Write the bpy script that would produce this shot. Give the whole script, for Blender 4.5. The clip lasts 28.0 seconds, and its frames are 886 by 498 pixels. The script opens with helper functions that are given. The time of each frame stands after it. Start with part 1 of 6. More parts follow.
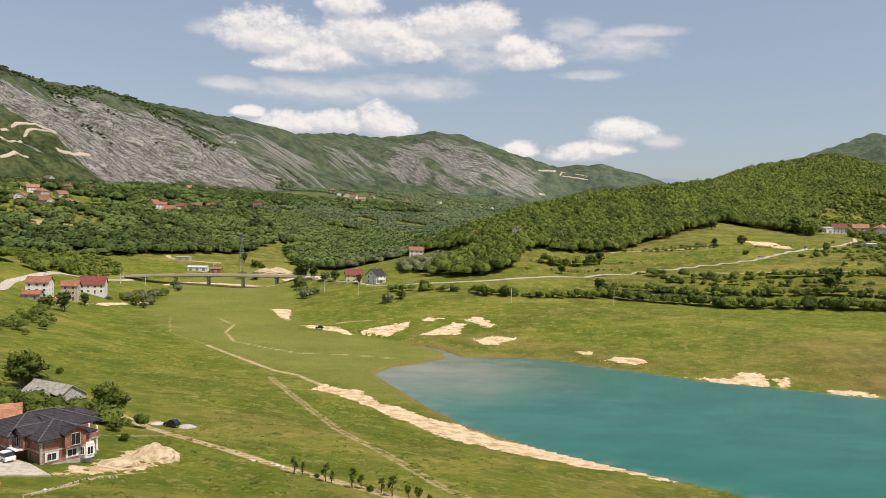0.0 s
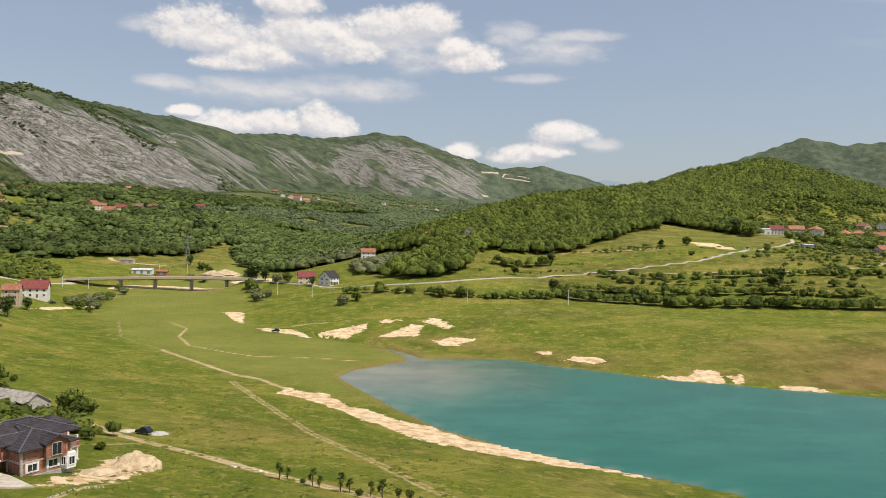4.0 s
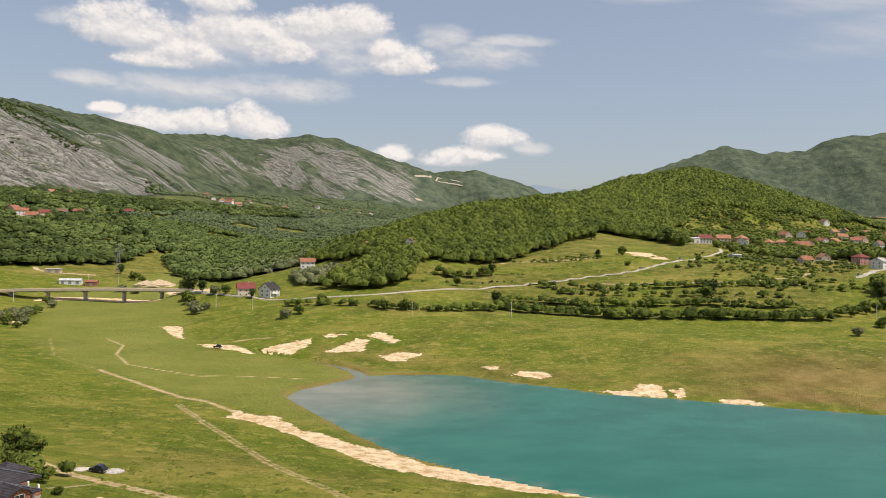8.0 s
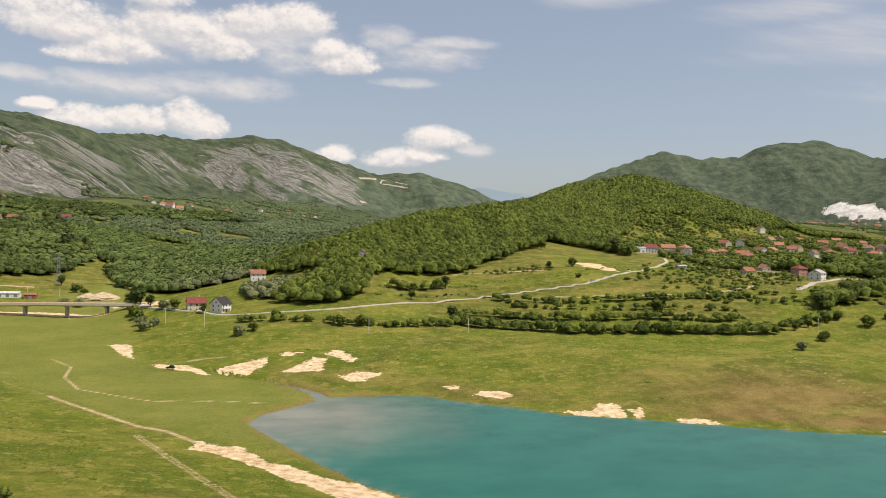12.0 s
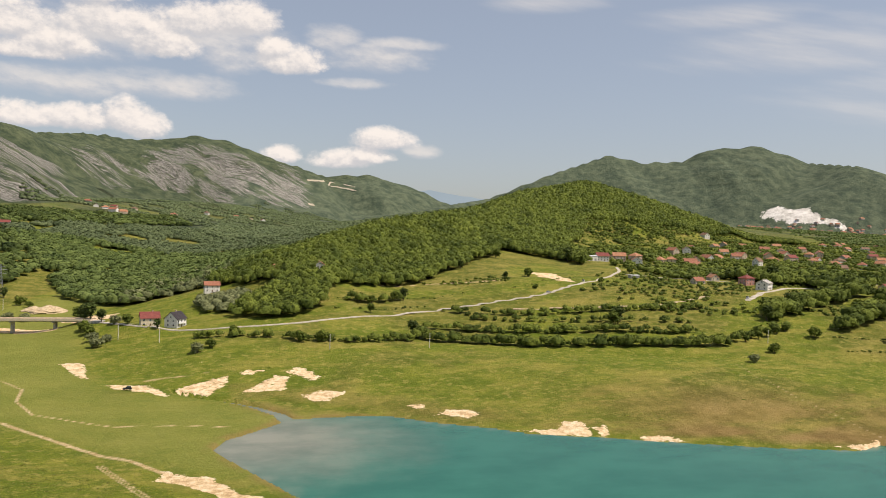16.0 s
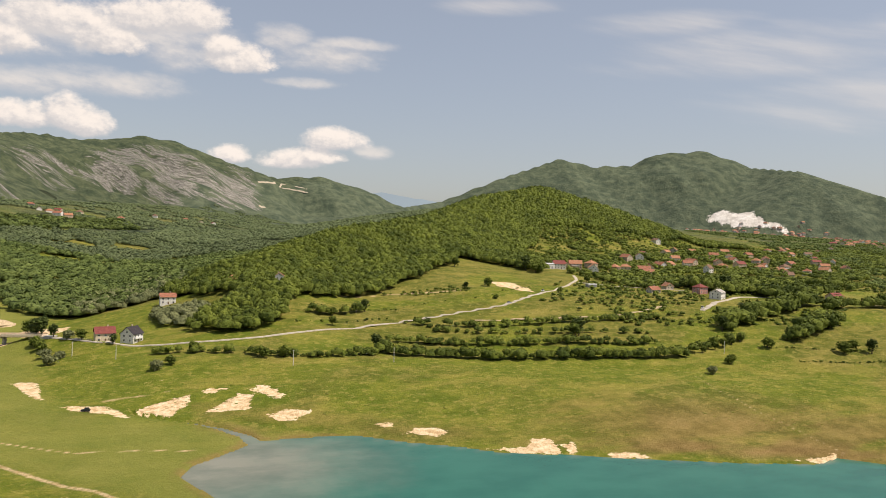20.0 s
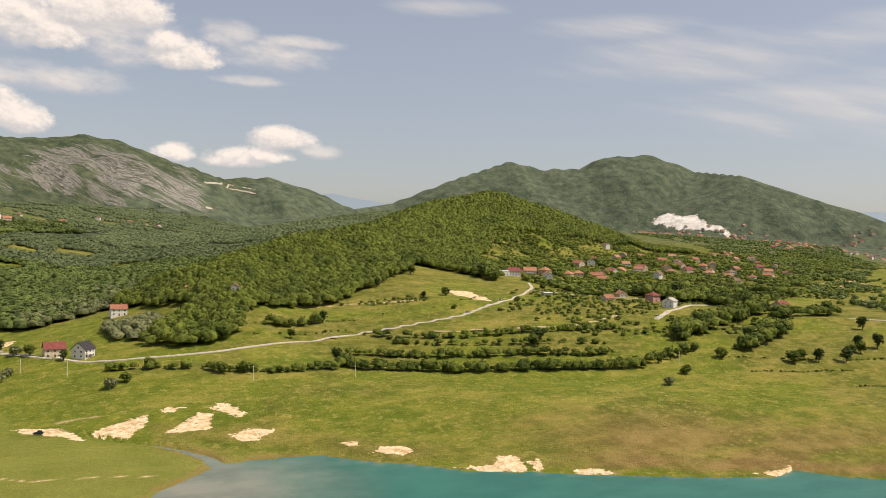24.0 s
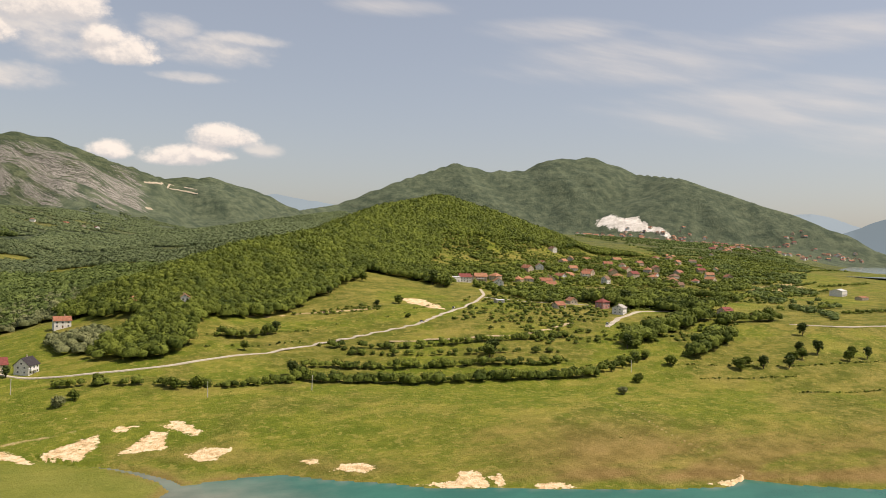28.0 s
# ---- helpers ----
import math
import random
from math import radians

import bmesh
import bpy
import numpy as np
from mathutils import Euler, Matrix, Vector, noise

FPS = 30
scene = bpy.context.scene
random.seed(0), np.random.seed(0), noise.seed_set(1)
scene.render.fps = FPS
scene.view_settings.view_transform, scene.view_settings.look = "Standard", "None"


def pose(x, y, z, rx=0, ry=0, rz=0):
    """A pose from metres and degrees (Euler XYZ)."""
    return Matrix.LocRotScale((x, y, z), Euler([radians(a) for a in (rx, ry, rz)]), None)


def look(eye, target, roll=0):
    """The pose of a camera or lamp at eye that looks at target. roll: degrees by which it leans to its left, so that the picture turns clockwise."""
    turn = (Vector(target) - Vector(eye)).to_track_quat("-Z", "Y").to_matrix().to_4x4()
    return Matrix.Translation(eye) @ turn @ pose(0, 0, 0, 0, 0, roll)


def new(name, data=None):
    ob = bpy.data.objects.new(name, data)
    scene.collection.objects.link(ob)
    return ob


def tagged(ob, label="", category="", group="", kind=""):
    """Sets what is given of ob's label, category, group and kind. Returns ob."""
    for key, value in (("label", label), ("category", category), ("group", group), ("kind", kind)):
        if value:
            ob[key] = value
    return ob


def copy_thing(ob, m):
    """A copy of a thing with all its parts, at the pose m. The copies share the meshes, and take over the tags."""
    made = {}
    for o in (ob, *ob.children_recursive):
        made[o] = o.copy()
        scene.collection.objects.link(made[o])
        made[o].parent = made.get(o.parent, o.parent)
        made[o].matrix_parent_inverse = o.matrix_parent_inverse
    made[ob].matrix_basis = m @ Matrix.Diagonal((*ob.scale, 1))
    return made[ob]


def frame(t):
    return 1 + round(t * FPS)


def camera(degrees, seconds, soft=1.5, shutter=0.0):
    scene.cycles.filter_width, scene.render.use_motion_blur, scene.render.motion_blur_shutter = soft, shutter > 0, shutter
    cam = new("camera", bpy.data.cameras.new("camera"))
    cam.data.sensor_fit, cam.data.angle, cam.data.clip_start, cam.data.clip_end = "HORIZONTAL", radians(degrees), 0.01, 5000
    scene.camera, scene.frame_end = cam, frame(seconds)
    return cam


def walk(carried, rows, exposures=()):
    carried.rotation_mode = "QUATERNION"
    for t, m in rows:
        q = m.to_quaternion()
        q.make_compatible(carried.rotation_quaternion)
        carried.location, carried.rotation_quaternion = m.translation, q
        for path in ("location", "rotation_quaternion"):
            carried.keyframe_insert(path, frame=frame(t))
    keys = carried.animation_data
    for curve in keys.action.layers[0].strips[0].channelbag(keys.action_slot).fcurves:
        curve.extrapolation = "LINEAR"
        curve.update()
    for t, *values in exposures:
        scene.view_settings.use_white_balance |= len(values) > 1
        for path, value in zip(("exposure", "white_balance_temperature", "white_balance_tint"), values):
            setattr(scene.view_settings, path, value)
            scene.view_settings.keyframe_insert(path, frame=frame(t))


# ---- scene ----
cam = camera(59.50, 28.0, soft=0.4)
# seconds, eye x y z, yaw, pitch, roll
ROWS = [
    (0.0, -0.00, 0.00, 60.01, 0.318, -1.645, 1.357),
    (0.5, -0.94, -0.04, 59.94, -0.192, -1.619, 1.341),
    (1.0, -1.87, -0.08, 59.90, -0.701, -1.592, 1.325),
    (1.5, -2.84, -0.09, 59.85, -1.207, -1.566, 1.312),
    (2.0, -3.85, -0.02, 59.77, -1.715, -1.539, 1.304),
    (2.5, -4.95, 0.17, 59.70, -2.233, -1.512, 1.302),
    (3.0, -6.18, 0.38, 59.67, -2.769, -1.483, 1.306),
    (3.5, -7.49, 0.47, 59.68, -3.346, -1.455, 1.318),
    (5.5, -11.20, 0.44, 60.94, -5.915, -1.328, 1.391),
    (6.0, -12.02, 0.51, 61.86, -6.578, -1.286, 1.410),
    (6.5, -12.98, 0.58, 63.00, -7.228, -1.242, 1.433),
    (7.0, -14.04, 0.66, 64.05, -7.845, -1.205, 1.461),
    (7.5, -15.15, 0.83, 65.05, -8.428, -1.173, 1.492),
    (8.0, -16.24, 1.08, 66.07, -8.977, -1.143, 1.525),
    (8.5, -17.35, 1.37, 67.11, -9.502, -1.117, 1.558),
    (9.0, -18.40, 1.68, 68.10, -10.011, -1.097, 1.589),
    (9.5, -19.48, 2.02, 69.12, -10.508, -1.080, 1.617),
    (10.0, -20.66, 2.36, 70.12, -11.005, -1.061, 1.640),
    (10.5, -21.90, 2.66, 71.12, -11.518, -1.041, 1.658),
    (11.0, -22.96, 2.92, 72.30, -12.067, -1.012, 1.671),
    (11.5, -23.74, 3.12, 73.68, -12.645, -0.975, 1.681),
    (12.0, -24.83, 3.35, 74.84, -13.195, -0.947, 1.690),
    (12.5, -26.04, 3.64, 75.89, -13.708, -0.922, 1.698),
    (14.5, -30.49, 4.90, 79.83, -15.638, -0.827, 1.735),
    (15.0, -31.53, 5.23, 80.91, -16.119, -0.800, 1.743),
    (15.5, -32.49, 5.53, 81.99, -16.603, -0.772, 1.749),
    (16.0, -33.44, 5.78, 83.00, -17.085, -0.747, 1.755),
    (16.5, -34.39, 6.05, 83.96, -17.559, -0.725, 1.761),
    (17.0, -35.40, 6.37, 84.94, -18.015, -0.703, 1.768),
    (17.5, -36.52, 6.80, 85.92, -18.447, -0.680, 1.773),
    (18.0, -37.55, 7.23, 86.90, -18.879, -0.653, 1.779),
    (18.5, -38.44, 7.63, 87.87, -19.323, -0.624, 1.783),
    (19.0, -39.35, 8.06, 88.78, -19.769, -0.600, 1.787),
    (19.5, -40.28, 8.51, 89.70, -20.223, -0.575, 1.791),
    (20.0, -41.17, 8.92, 90.66, -20.683, -0.550, 1.797),
    (20.5, -42.09, 9.36, 91.68, -21.141, -0.525, 1.804),
    (21.0, -43.02, 9.80, 92.71, -21.600, -0.501, 1.813),
    (21.5, -44.05, 10.31, 93.69, -22.058, -0.483, 1.822),
    (23.5, -47.85, 12.22, 97.47, -23.969, -0.423, 1.853),
    (24.0, -48.67, 12.68, 98.48, -24.469, -0.403, 1.859),
    (24.5, -49.47, 13.15, 99.48, -24.980, -0.384, 1.862),
    (25.0, -50.33, 13.64, 100.43, -25.491, -0.368, 1.862),
    (25.5, -51.25, 14.19, 101.37, -25.996, -0.353, 1.860),
    (26.0, -52.13, 14.73, 102.35, -26.504, -0.335, 1.860),
    (26.5, -53.01, 15.22, 103.35, -27.012, -0.314, 1.861),
    (27.0, -53.92, 15.65, 104.31, -27.520, -0.296, 1.863),
    (27.5, -54.88, 16.02, 105.14, -28.034, -0.286, 1.864),
    (28.0, -55.84, 16.35, 105.78, -28.551, -0.286, 1.864),
]


def gaze(yaw, pitch):
    """The way that the camera looks."""
    a, b = radians(yaw), radians(pitch)
    return Vector((-math.sin(a) * math.cos(b), math.cos(a) * math.cos(b), math.sin(b)))


walk(cam, [(t, look((x, y, z), Vector((x, y, z)) + 100 * gaze(yaw, pitch), roll)) for t, x, y, z, yaw, pitch, roll in ROWS],
     [(0, .1, 6600, 13), (8, .1, 6700, 13.5), (17, .11, 7000, 15), (28, .14, 7350, 16.5)])

# ---- light ----
SUN_HEIGHT, SUN_TURN = radians(60), radians(122)   # turn: clockwise from ahead (+y) to the right
sun = new("sun", bpy.data.lights.new("sun", "SUN"))
sun.data.energy, sun.data.angle, sun.data.color = 4.4, radians(0.5), (1.0, .94, .84)
sun_way = Vector((math.sin(SUN_TURN) * math.cos(SUN_HEIGHT), math.cos(SUN_TURN) * math.cos(SUN_HEIGHT), math.sin(SUN_HEIGHT)))
sun.matrix_world = look(sun_way * 1000, (0, 0, 0))
world = bpy.data.worlds.new("sky")
scene.world = world
world.use_nodes = True
# heaped clouds and soft banks of cloud: turn, height, half width, half height, in degrees
HEAPS = [(-13.5, 13.0, 3.4, 1.9), (-9.6, 11.9, 2.6, 1.2), (-6.5, 13.4, 3.2, 1.7), (-7.4, 15.4, 2.2, 1.1), (-3.2, 12.7, 2.6, 1.6), (-.6, 14.2, 2.8, 1.4), (2.4, 14.7, 2.4, 1.3), (-11.5, 11.2, 2.6, .8),
         (5.4, 12.1, 2.3, 1.2), (4.5, 12.9, 1.2, .9), (-11.6, 7.0, 2.8, 1.0), (-8.2, 7.1, 2.4, 1.1), (-5.4, 7.3, 1.5, 1.4), (-4.2, 7.0, 1.6, 1.2), (-14.5, 7.7, 1.2, .5),
         (12.4, 6.9, 2.2, 1.05), (9.3, 5.4, 2.2, .85), (11.2, 5.8, 2.0, .8), (5.2, 5.6, 1.3, .8)]
BANKS = [(8.6, 14.0, 1.8, .9), (-9.9, 9.4, 4.8, .9), (-3.2, 9.9, 4.6, .9), (1.2, 12.3, 2.4, 1.2), (11.7, 12.9, 3.4, 1.0), (13.7, 13.9, 2.5, .5), (10.2, 11.0, 2.3, .4), (-17.4, 13.3, 1.3, .6), (-15.5, 9.6, 2.2, .5), (15.2, 6.3, 1.2, .5), (-9, 12.6, 4.5, 1.6), (0, 13.5, 5, 1.5)]
VEILS = [(51.7, 10.0, 11, 2.0), (43.0, 13.4, 10, 1.8), (55.7, 14.4, 7.9, 1.2), (24.5, 16.9, 4.2, .6), (36, 15.5, 6, .9), (60, 8.2, 8, 1.4)]


def calculator(n, l):
    """A function that adds a calculation node."""
    def calc(op, a, b=0.0, c=0.0):
        m = n.new("ShaderNodeMath")
        m.operation = op
        for s, v in zip(m.inputs, (a, b, c)):
            if hasattr(v, "is_linked"):
                l.new(v, s)
            else:
                s.default_value = v
        return m.outputs[0]
    return calc


def cloud_group():
    """How deep in cloud a place of the sky lies: above 0 within the heaps, and within the soft banks."""
    g = bpy.data.node_groups.new("cloud_field", "ShaderNodeTree")
    g.interface.new_socket("Turn", in_out="INPUT", socket_type="NodeSocketFloat")
    g.interface.new_socket("Height", in_out="INPUT", socket_type="NodeSocketFloat")
    for name in ("Heap", "Bank"):
        g.interface.new_socket(name, in_out="OUTPUT", socket_type="NodeSocketFloat")
    n, l = g.nodes, g.links
    gi, go = n.new("NodeGroupInput"), n.new("NodeGroupOutput")
    calc = calculator(n, l)

    def field(spots, flat):
        total = None
        for turn, height, wide, high in spots:
            u = calc("MULTIPLY", calc("SUBTRACT", gi.outputs[0], turn), 1 / wide)
            v = calc("MULTIPLY", calc("SUBTRACT", gi.outputs[1], height), 1 / high)
            # flat below, domed above
            v = calc("ADD", calc("MAXIMUM", v, 0.0), calc("MULTIPLY", calc("MINIMUM", v, 0.0), flat))
            near = calc("MAXIMUM", calc("SUBTRACT", 1.0, calc("ADD", calc("MULTIPLY", u, u), calc("MULTIPLY", v, v))), -3.0)
            total = near if total is None else calc("SMOOTH_MAX", total, near, .4)
        return total

    def puff(scale, detail, rough, where):
        t = n.new("ShaderNodeTexNoise")
        t.inputs["Scale"].default_value, t.inputs["Detail"].default_value, t.inputs["Roughness"].default_value = scale, detail, rough
        l.new(where, t.inputs["Vector"])
        return calc("SUBTRACT", t.outputs["Fac"], .5)

    def place(sx, sy, lean=0.0):
        c = n.new("ShaderNodeCombineXYZ")
        l.new(calc("MULTIPLY", gi.outputs[0], sx), c.inputs[0])
        l.new(calc("ADD", calc("MULTIPLY", gi.outputs[1], sy), calc("MULTIPLY", gi.outputs[0], lean)), c.inputs[1])
        return c.outputs[0]

    at = place(1, 1.35)
    bent = n.new("ShaderNodeTexNoise")
    bent.inputs["Scale"].default_value, bent.inputs["Detail"].default_value = 1.1, 3
    l.new(at, bent.inputs["Vector"])
    push = n.new("ShaderNodeVectorMath")
    push.operation = "MULTIPLY_ADD"
    l.new(bent.outputs["Color"], push.inputs[0])
    push.inputs[1].default_value = (.7, .7, .7)
    l.new(at, push.inputs[2])
    # knobs upon knobs
    knob = n.new("ShaderNodeTexVoronoi")
    knob.feature, knob.normalize = "SMOOTH_F1", True
    for key, value in (("Scale", .75), ("Detail", 3.0), ("Roughness", .55), ("Lacunarity", 2.1), ("Smoothness", .35)):
        knob.inputs[key].default_value = value
    l.new(push.outputs[0], knob.inputs["Vector"])
    knobs = calc("SUBTRACT", .42, knob.outputs["Distance"])
    heap = calc("ADD", calc("MULTIPLY", field(HEAPS, 1.9), .85), calc("ADD", calc("MULTIPLY", knobs, 1.9), calc("ADD", calc("MULTIPLY", puff(.3, 6, .55, at), 1.9), calc("MULTIPLY", puff(2.6, 4, .6, at), .5))))
    l.new(heap, go.inputs[0])
    bank = calc("ADD", calc("MULTIPLY", field(BANKS, 1.2), .7), calc("MULTIPLY", puff(.6, 7, .6, place(.55, 1.2, .1)), 2.6))
    veil = calc("ADD", calc("SUBTRACT", calc("MULTIPLY", field(VEILS, 1.0), .4), .25), calc("MULTIPLY", puff(.7, 6, .55, place(.16, 1, .2)), 1.3))
    l.new(calc("MAXIMUM", bank, calc("MINIMUM", calc("MULTIPLY", veil, 1.3), .35)), go.inputs[1])
    return g


def build_sky():
    n, l = world.node_tree.nodes, world.node_tree.links
    sky = n.new("ShaderNodeTexSky")
    sky.sky_type, sky.sun_disc, sky.sun_elevation, sky.sun_rotation = "NISHITA", False, SUN_HEIGHT, SUN_TURN
    sky.air_density, sky.dust_density, sky.ozone_density = 1.0, 1.8, .8
    way = n.new("ShaderNodeTexCoord").outputs["Generated"]
    xyz = n.new("ShaderNodeSeparateXYZ")
    l.new(way, xyz.inputs[0])
    calc = calculator(n, l)
    turn = calc("DEGREES", calc("ARCTAN2", xyz.outputs[0], xyz.outputs[1]))
    height = calc("DEGREES", calc("ARCSINE", xyz.outputs[2]))
    group = cloud_group()

    def depth(dt, dh):
        g = n.new("ShaderNodeGroup")
        g.node_tree = group
        l.new(calc("ADD", turn, dt), g.inputs[0])
        l.new(calc("ADD", height, dh), g.inputs[1])
        return g.outputs

    here, above = depth(0.0, 0.0), depth(.25, .5)

    def span(v, lo, hi, a, b):
        m = n.new("ShaderNodeMapRange")
        m.interpolation_type = "SMOOTHSTEP"
        l.new(v, m.inputs[0])
        for s, q in zip(list(m.inputs)[1:5], (lo, hi, a, b)):
            s.default_value = q
        return m.outputs[0]

    def mix(fac, a, b):
        m = n.new("ShaderNodeMix")
        m.data_type = "RGBA"
        for s, v in ((m.inputs[0], fac), (m.inputs[6], a), (m.inputs[7], b)):
            if hasattr(v, "is_linked"):
                l.new(v, s)
            else:
                s.default_value = v if isinstance(v, float) else (*v, 1)
        return m.outputs[2]

    clear = mix(.3, sky.outputs[0], (5.3, 6.0, 6.9))
    bank = mix(span(calc("SUBTRACT", here[1], above[1]), -.5, .5, 0, 1), (5.6, 5.85, 6.2), (7.2, 7.15, 7.0))
    heap = mix(span(calc("SUBTRACT", here[0], above[0]), -.55, .75, 0, 1), (5.6, 5.8, 6.1), (8.7, 8.4, 8.0))
    picture = mix(span(here[1], -.7, 1.3, 0, .85), clear, bank)
    picture = mix(span(here[0], -.3, .75, 0, .96), picture, heap)
    background = n["Background"]
    background.inputs["Strength"].default_value = .1
    l.new(picture, background.inputs["Color"])


build_sky()
scene.view_settings.exposure = 0.0


# ---- lie of the land ----
def lattice(ix, iy, seed):
    """A fixed random number in 0..1 for every lattice point."""
    n = (ix.astype(np.int64) * 374761393 + iy.astype(np.int64) * 668265263 + seed * 982451653) & 0x7FFFFFFF
    n = ((n ^ (n >> 13)) * 1274126177) & 0x7FFFFFFF
    return ((n ^ (n >> 16)) & 0xFFFF) / 65535.0


def rough(x, y, size, seed=0, octaves=4):
    """Fractal noise about -1..1 with the given largest wavelength in metres."""
    total, gain, norm = 0.0, 1.0, 0.0
    for k in range(octaves):
        u, v = x / size + 17.3 * k, y / size - 9.1 * k
        iu, iv = np.floor(u), np.floor(v)
        fu, fv = u - iu, v - iv
        fu, fv = fu * fu * (3 - 2 * fu), fv * fv * (3 - 2 * fv)
        a, b = lattice(iu, iv, seed + k), lattice(iu + 1, iv, seed + k)
        c, d = lattice(iu, iv + 1, seed + k), lattice(iu + 1, iv + 1, seed + k)
        total = total + gain * (((a + (b - a) * fu) * (1 - fv) + (c + (d - c) * fu) * fv) * 2 - 1)
        norm += gain
        gain *= 0.5
        size *= 0.5
    return total / norm * 1.5


def ease(a, b, v):
    """0 below a, 1 above b, smooth between."""
    k = np.clip((v - a) / (b - a), 0, 1)
    return k * k * (3 - 2 * k)


def along(line, x, y):
    """Distance to a polyline of (x, y, values...), and its values there, blended where two stretches are about as near."""
    ds, vs = [], []
    for p, q in zip(line, line[1:]):
        dx, dy = q[0] - p[0], q[1] - p[1]
        k = np.clip(((x - p[0]) * dx + (y - p[1]) * dy) / (dx * dx + dy * dy), 0, 1)
        ds.append(np.hypot(x - p[0] - k * dx, y - p[1] - k * dy) + .01)
        vs.append([a + (b - a) * k for a, b in zip(p[2:], q[2:])])
    best = np.minimum.reduce(ds)
    if not vs[0]:
        return best, []
    weights = [(best / d) ** 6 for d in ds]
    total = sum(weights)
    return best, [sum(w * v[j] for w, v in zip(weights, vs)) / total for j in range(len(vs[0]))]


def inside(poly, x, y):
    """Whether places lie in a polygon."""
    hit = np.zeros(np.shape(x), bool)
    for p, q in zip(poly, poly[1:] + poly[:1]):
        if p[1] != q[1]:
            hit ^= ((p[1] > y) != (q[1] > y)) & (x < (q[0] - p[0]) * (y - p[1]) / (q[1] - p[1]) + p[0])
    return hit


def within(poly, x, y):
    """Signed distance to a polygon's edge, positive inside."""
    d, _ = along(poly + poly[:1], x, y)
    return np.where(inside(poly, x, y), d, -d)


FAR_SHORE = [(7, 357), (30, 358), (50, 356), (70, 338), (90, 326), (102, 314), (128, 303), (160, 288), (195, 273), (230, 262),
             (247, 268), (262, 253), (293, 232), (400, 185), (700, 60), (1000, -150)]
NEAR_SHORE = [(500, -300), (400, -150), (250, 30), (130, 125), (69, 176), (45, 194), (26, 210), (8, 229), (-5, 253), (-18, 282), (-29, 309), (-24, 325), (-10, 339), (0, 351), (-2, 364), (-11, 380), (-21, 391.5), (-36, 401.5), (-50, 415.5),
              (-49, 418), (-34, 404.5), (-18, 396), (-6, 382.5), (3, 369)]
LAKE = FAR_SHORE + NEAR_SHORE
# the foot of the far bank and of the near bank: x, y, height
FOOT_FAR = [(700, 3800, 150), (450, 3000, 120), (200, 2200, 88), (30, 1500, 58), (-60, 1000, 36), (-105, 720, 17), (-100, 600, 9), (-88, 480, 4), (-62, 425, 2), (-22, 404, 1),
            (20, 374, .4), (50, 358, .3), (89, 330, .3), (128, 304, .3), (160, 289, .3), (230, 263, .3), (293, 233, .3), (700, 60, .3), (1000, -150, .3)]
# x, y, height, steepness
FOOT_NEAR = [(650, 3800, 150, 1), (400, 3000, 120, 1), (150, 2200, 88, 1), (-20, 1500, 58, 1), (-110, 1000, 36, 1), (-190, 720, 17, .9), (-235, 620, 9, .9), (-203, 530, 6, 2.2), (-188, 450, 4.5, 1.8), (-135, 365, 3, 1.3),
             (-75, 298, 1.2, 1), (-38, 266, 1.2, 1), (-2, 234, .6, 1), (26, 209, .3, 1), (51, 189, .3, 1), (69, 175, .3, 1), (130, 124, .3, 1), (250, 29, .3, 1), (400, -151, .3, 1), (500, -300, .3, 1)]
FLOOR = [p[:2] for p in FOOT_FAR] + [p[:2] for p in FOOT_NEAR[::-1]]
FAR_LAKE = [(1776, 1148), (2106, 1503), (2900, 2000), (3500, 2150), (4300, 2600), (4800, 2300), (4800, 1000), (2000, 600)]
FAR_LEVEL = 70.0
# crests of hills and mountains: x, y, height (and slope); then slope, roughness and its size
CRESTS = [
    ([(60, 585, 36, .22), (55, 620, 47, .24), (60, 690, 60, .3), (81, 768, 74, .32), (154, 870, 93, .36), (256, 964, 109, .38), (389, 1131, 129, .4), (507, 1303, 165, .4), (715, 1446, 205, .4), (817, 1434, 181, .4), (972, 1415, 139, .4), (1097, 1426, 105, .4), (1250, 1400, 60, .4)], 0, 5, 150),
    ([(-1000, 1200, 330), (-903, 1554, 359), (-852, 1654, 346), (-802, 1755, 360), (-779, 1955, 357), (-732, 2155, 359), (-679, 2355, 321), (-600, 2560, 220)], .60, 40, 260),
    ([(-1500, 2300, 520), (-1022, 3008, 492), (-883, 3309, 496), (-746, 3710, 487), (-573, 4012, 530), (-356, 4214, 541), (-115, 4316, 586), (58, 4317, 581), (334, 4416, 497), (630, 4566, 432), (895, 4599, 460), (1200, 4600, 386), (1380, 4480, 290)], .42, 60, 420),
    ([(900, 3300, 215), (1360, 3760, 300), (1690, 3740, 440), (2070, 3800, 574), (2230, 3750, 534), (2460, 3720, 552), (2610, 3680, 625), (2880, 3590, 651), (3100, 3470, 560), (3090, 3130, 515), (3330, 2840, 394), (3480, 2590, 286), (3550, 2440, 222), (3600, 2330, 150)], .52, 30, 320),
    ([(-112, 594, 18.5), (-85, 574, 17.5), (-66, 552, 17.2)], .55, 0, 50),
    ([(42, 1874, 60), (210, 2240, 95), (524, 2559, 143), (900, 2900, 200), (1200, 3250, 240)], .25, 10, 200),
]


def crest_line(line, slope):
    """Adds the slope and the way along the crest to each of its points."""
    out, way = [], 0.0
    for i, (x, y, h, *own) in enumerate(line):
        way += math.hypot(x - line[i - 1][0], y - line[i - 1][1]) if i else 0.0
        out.append((x, y, h, own[0] if own else slope, way))
    return out


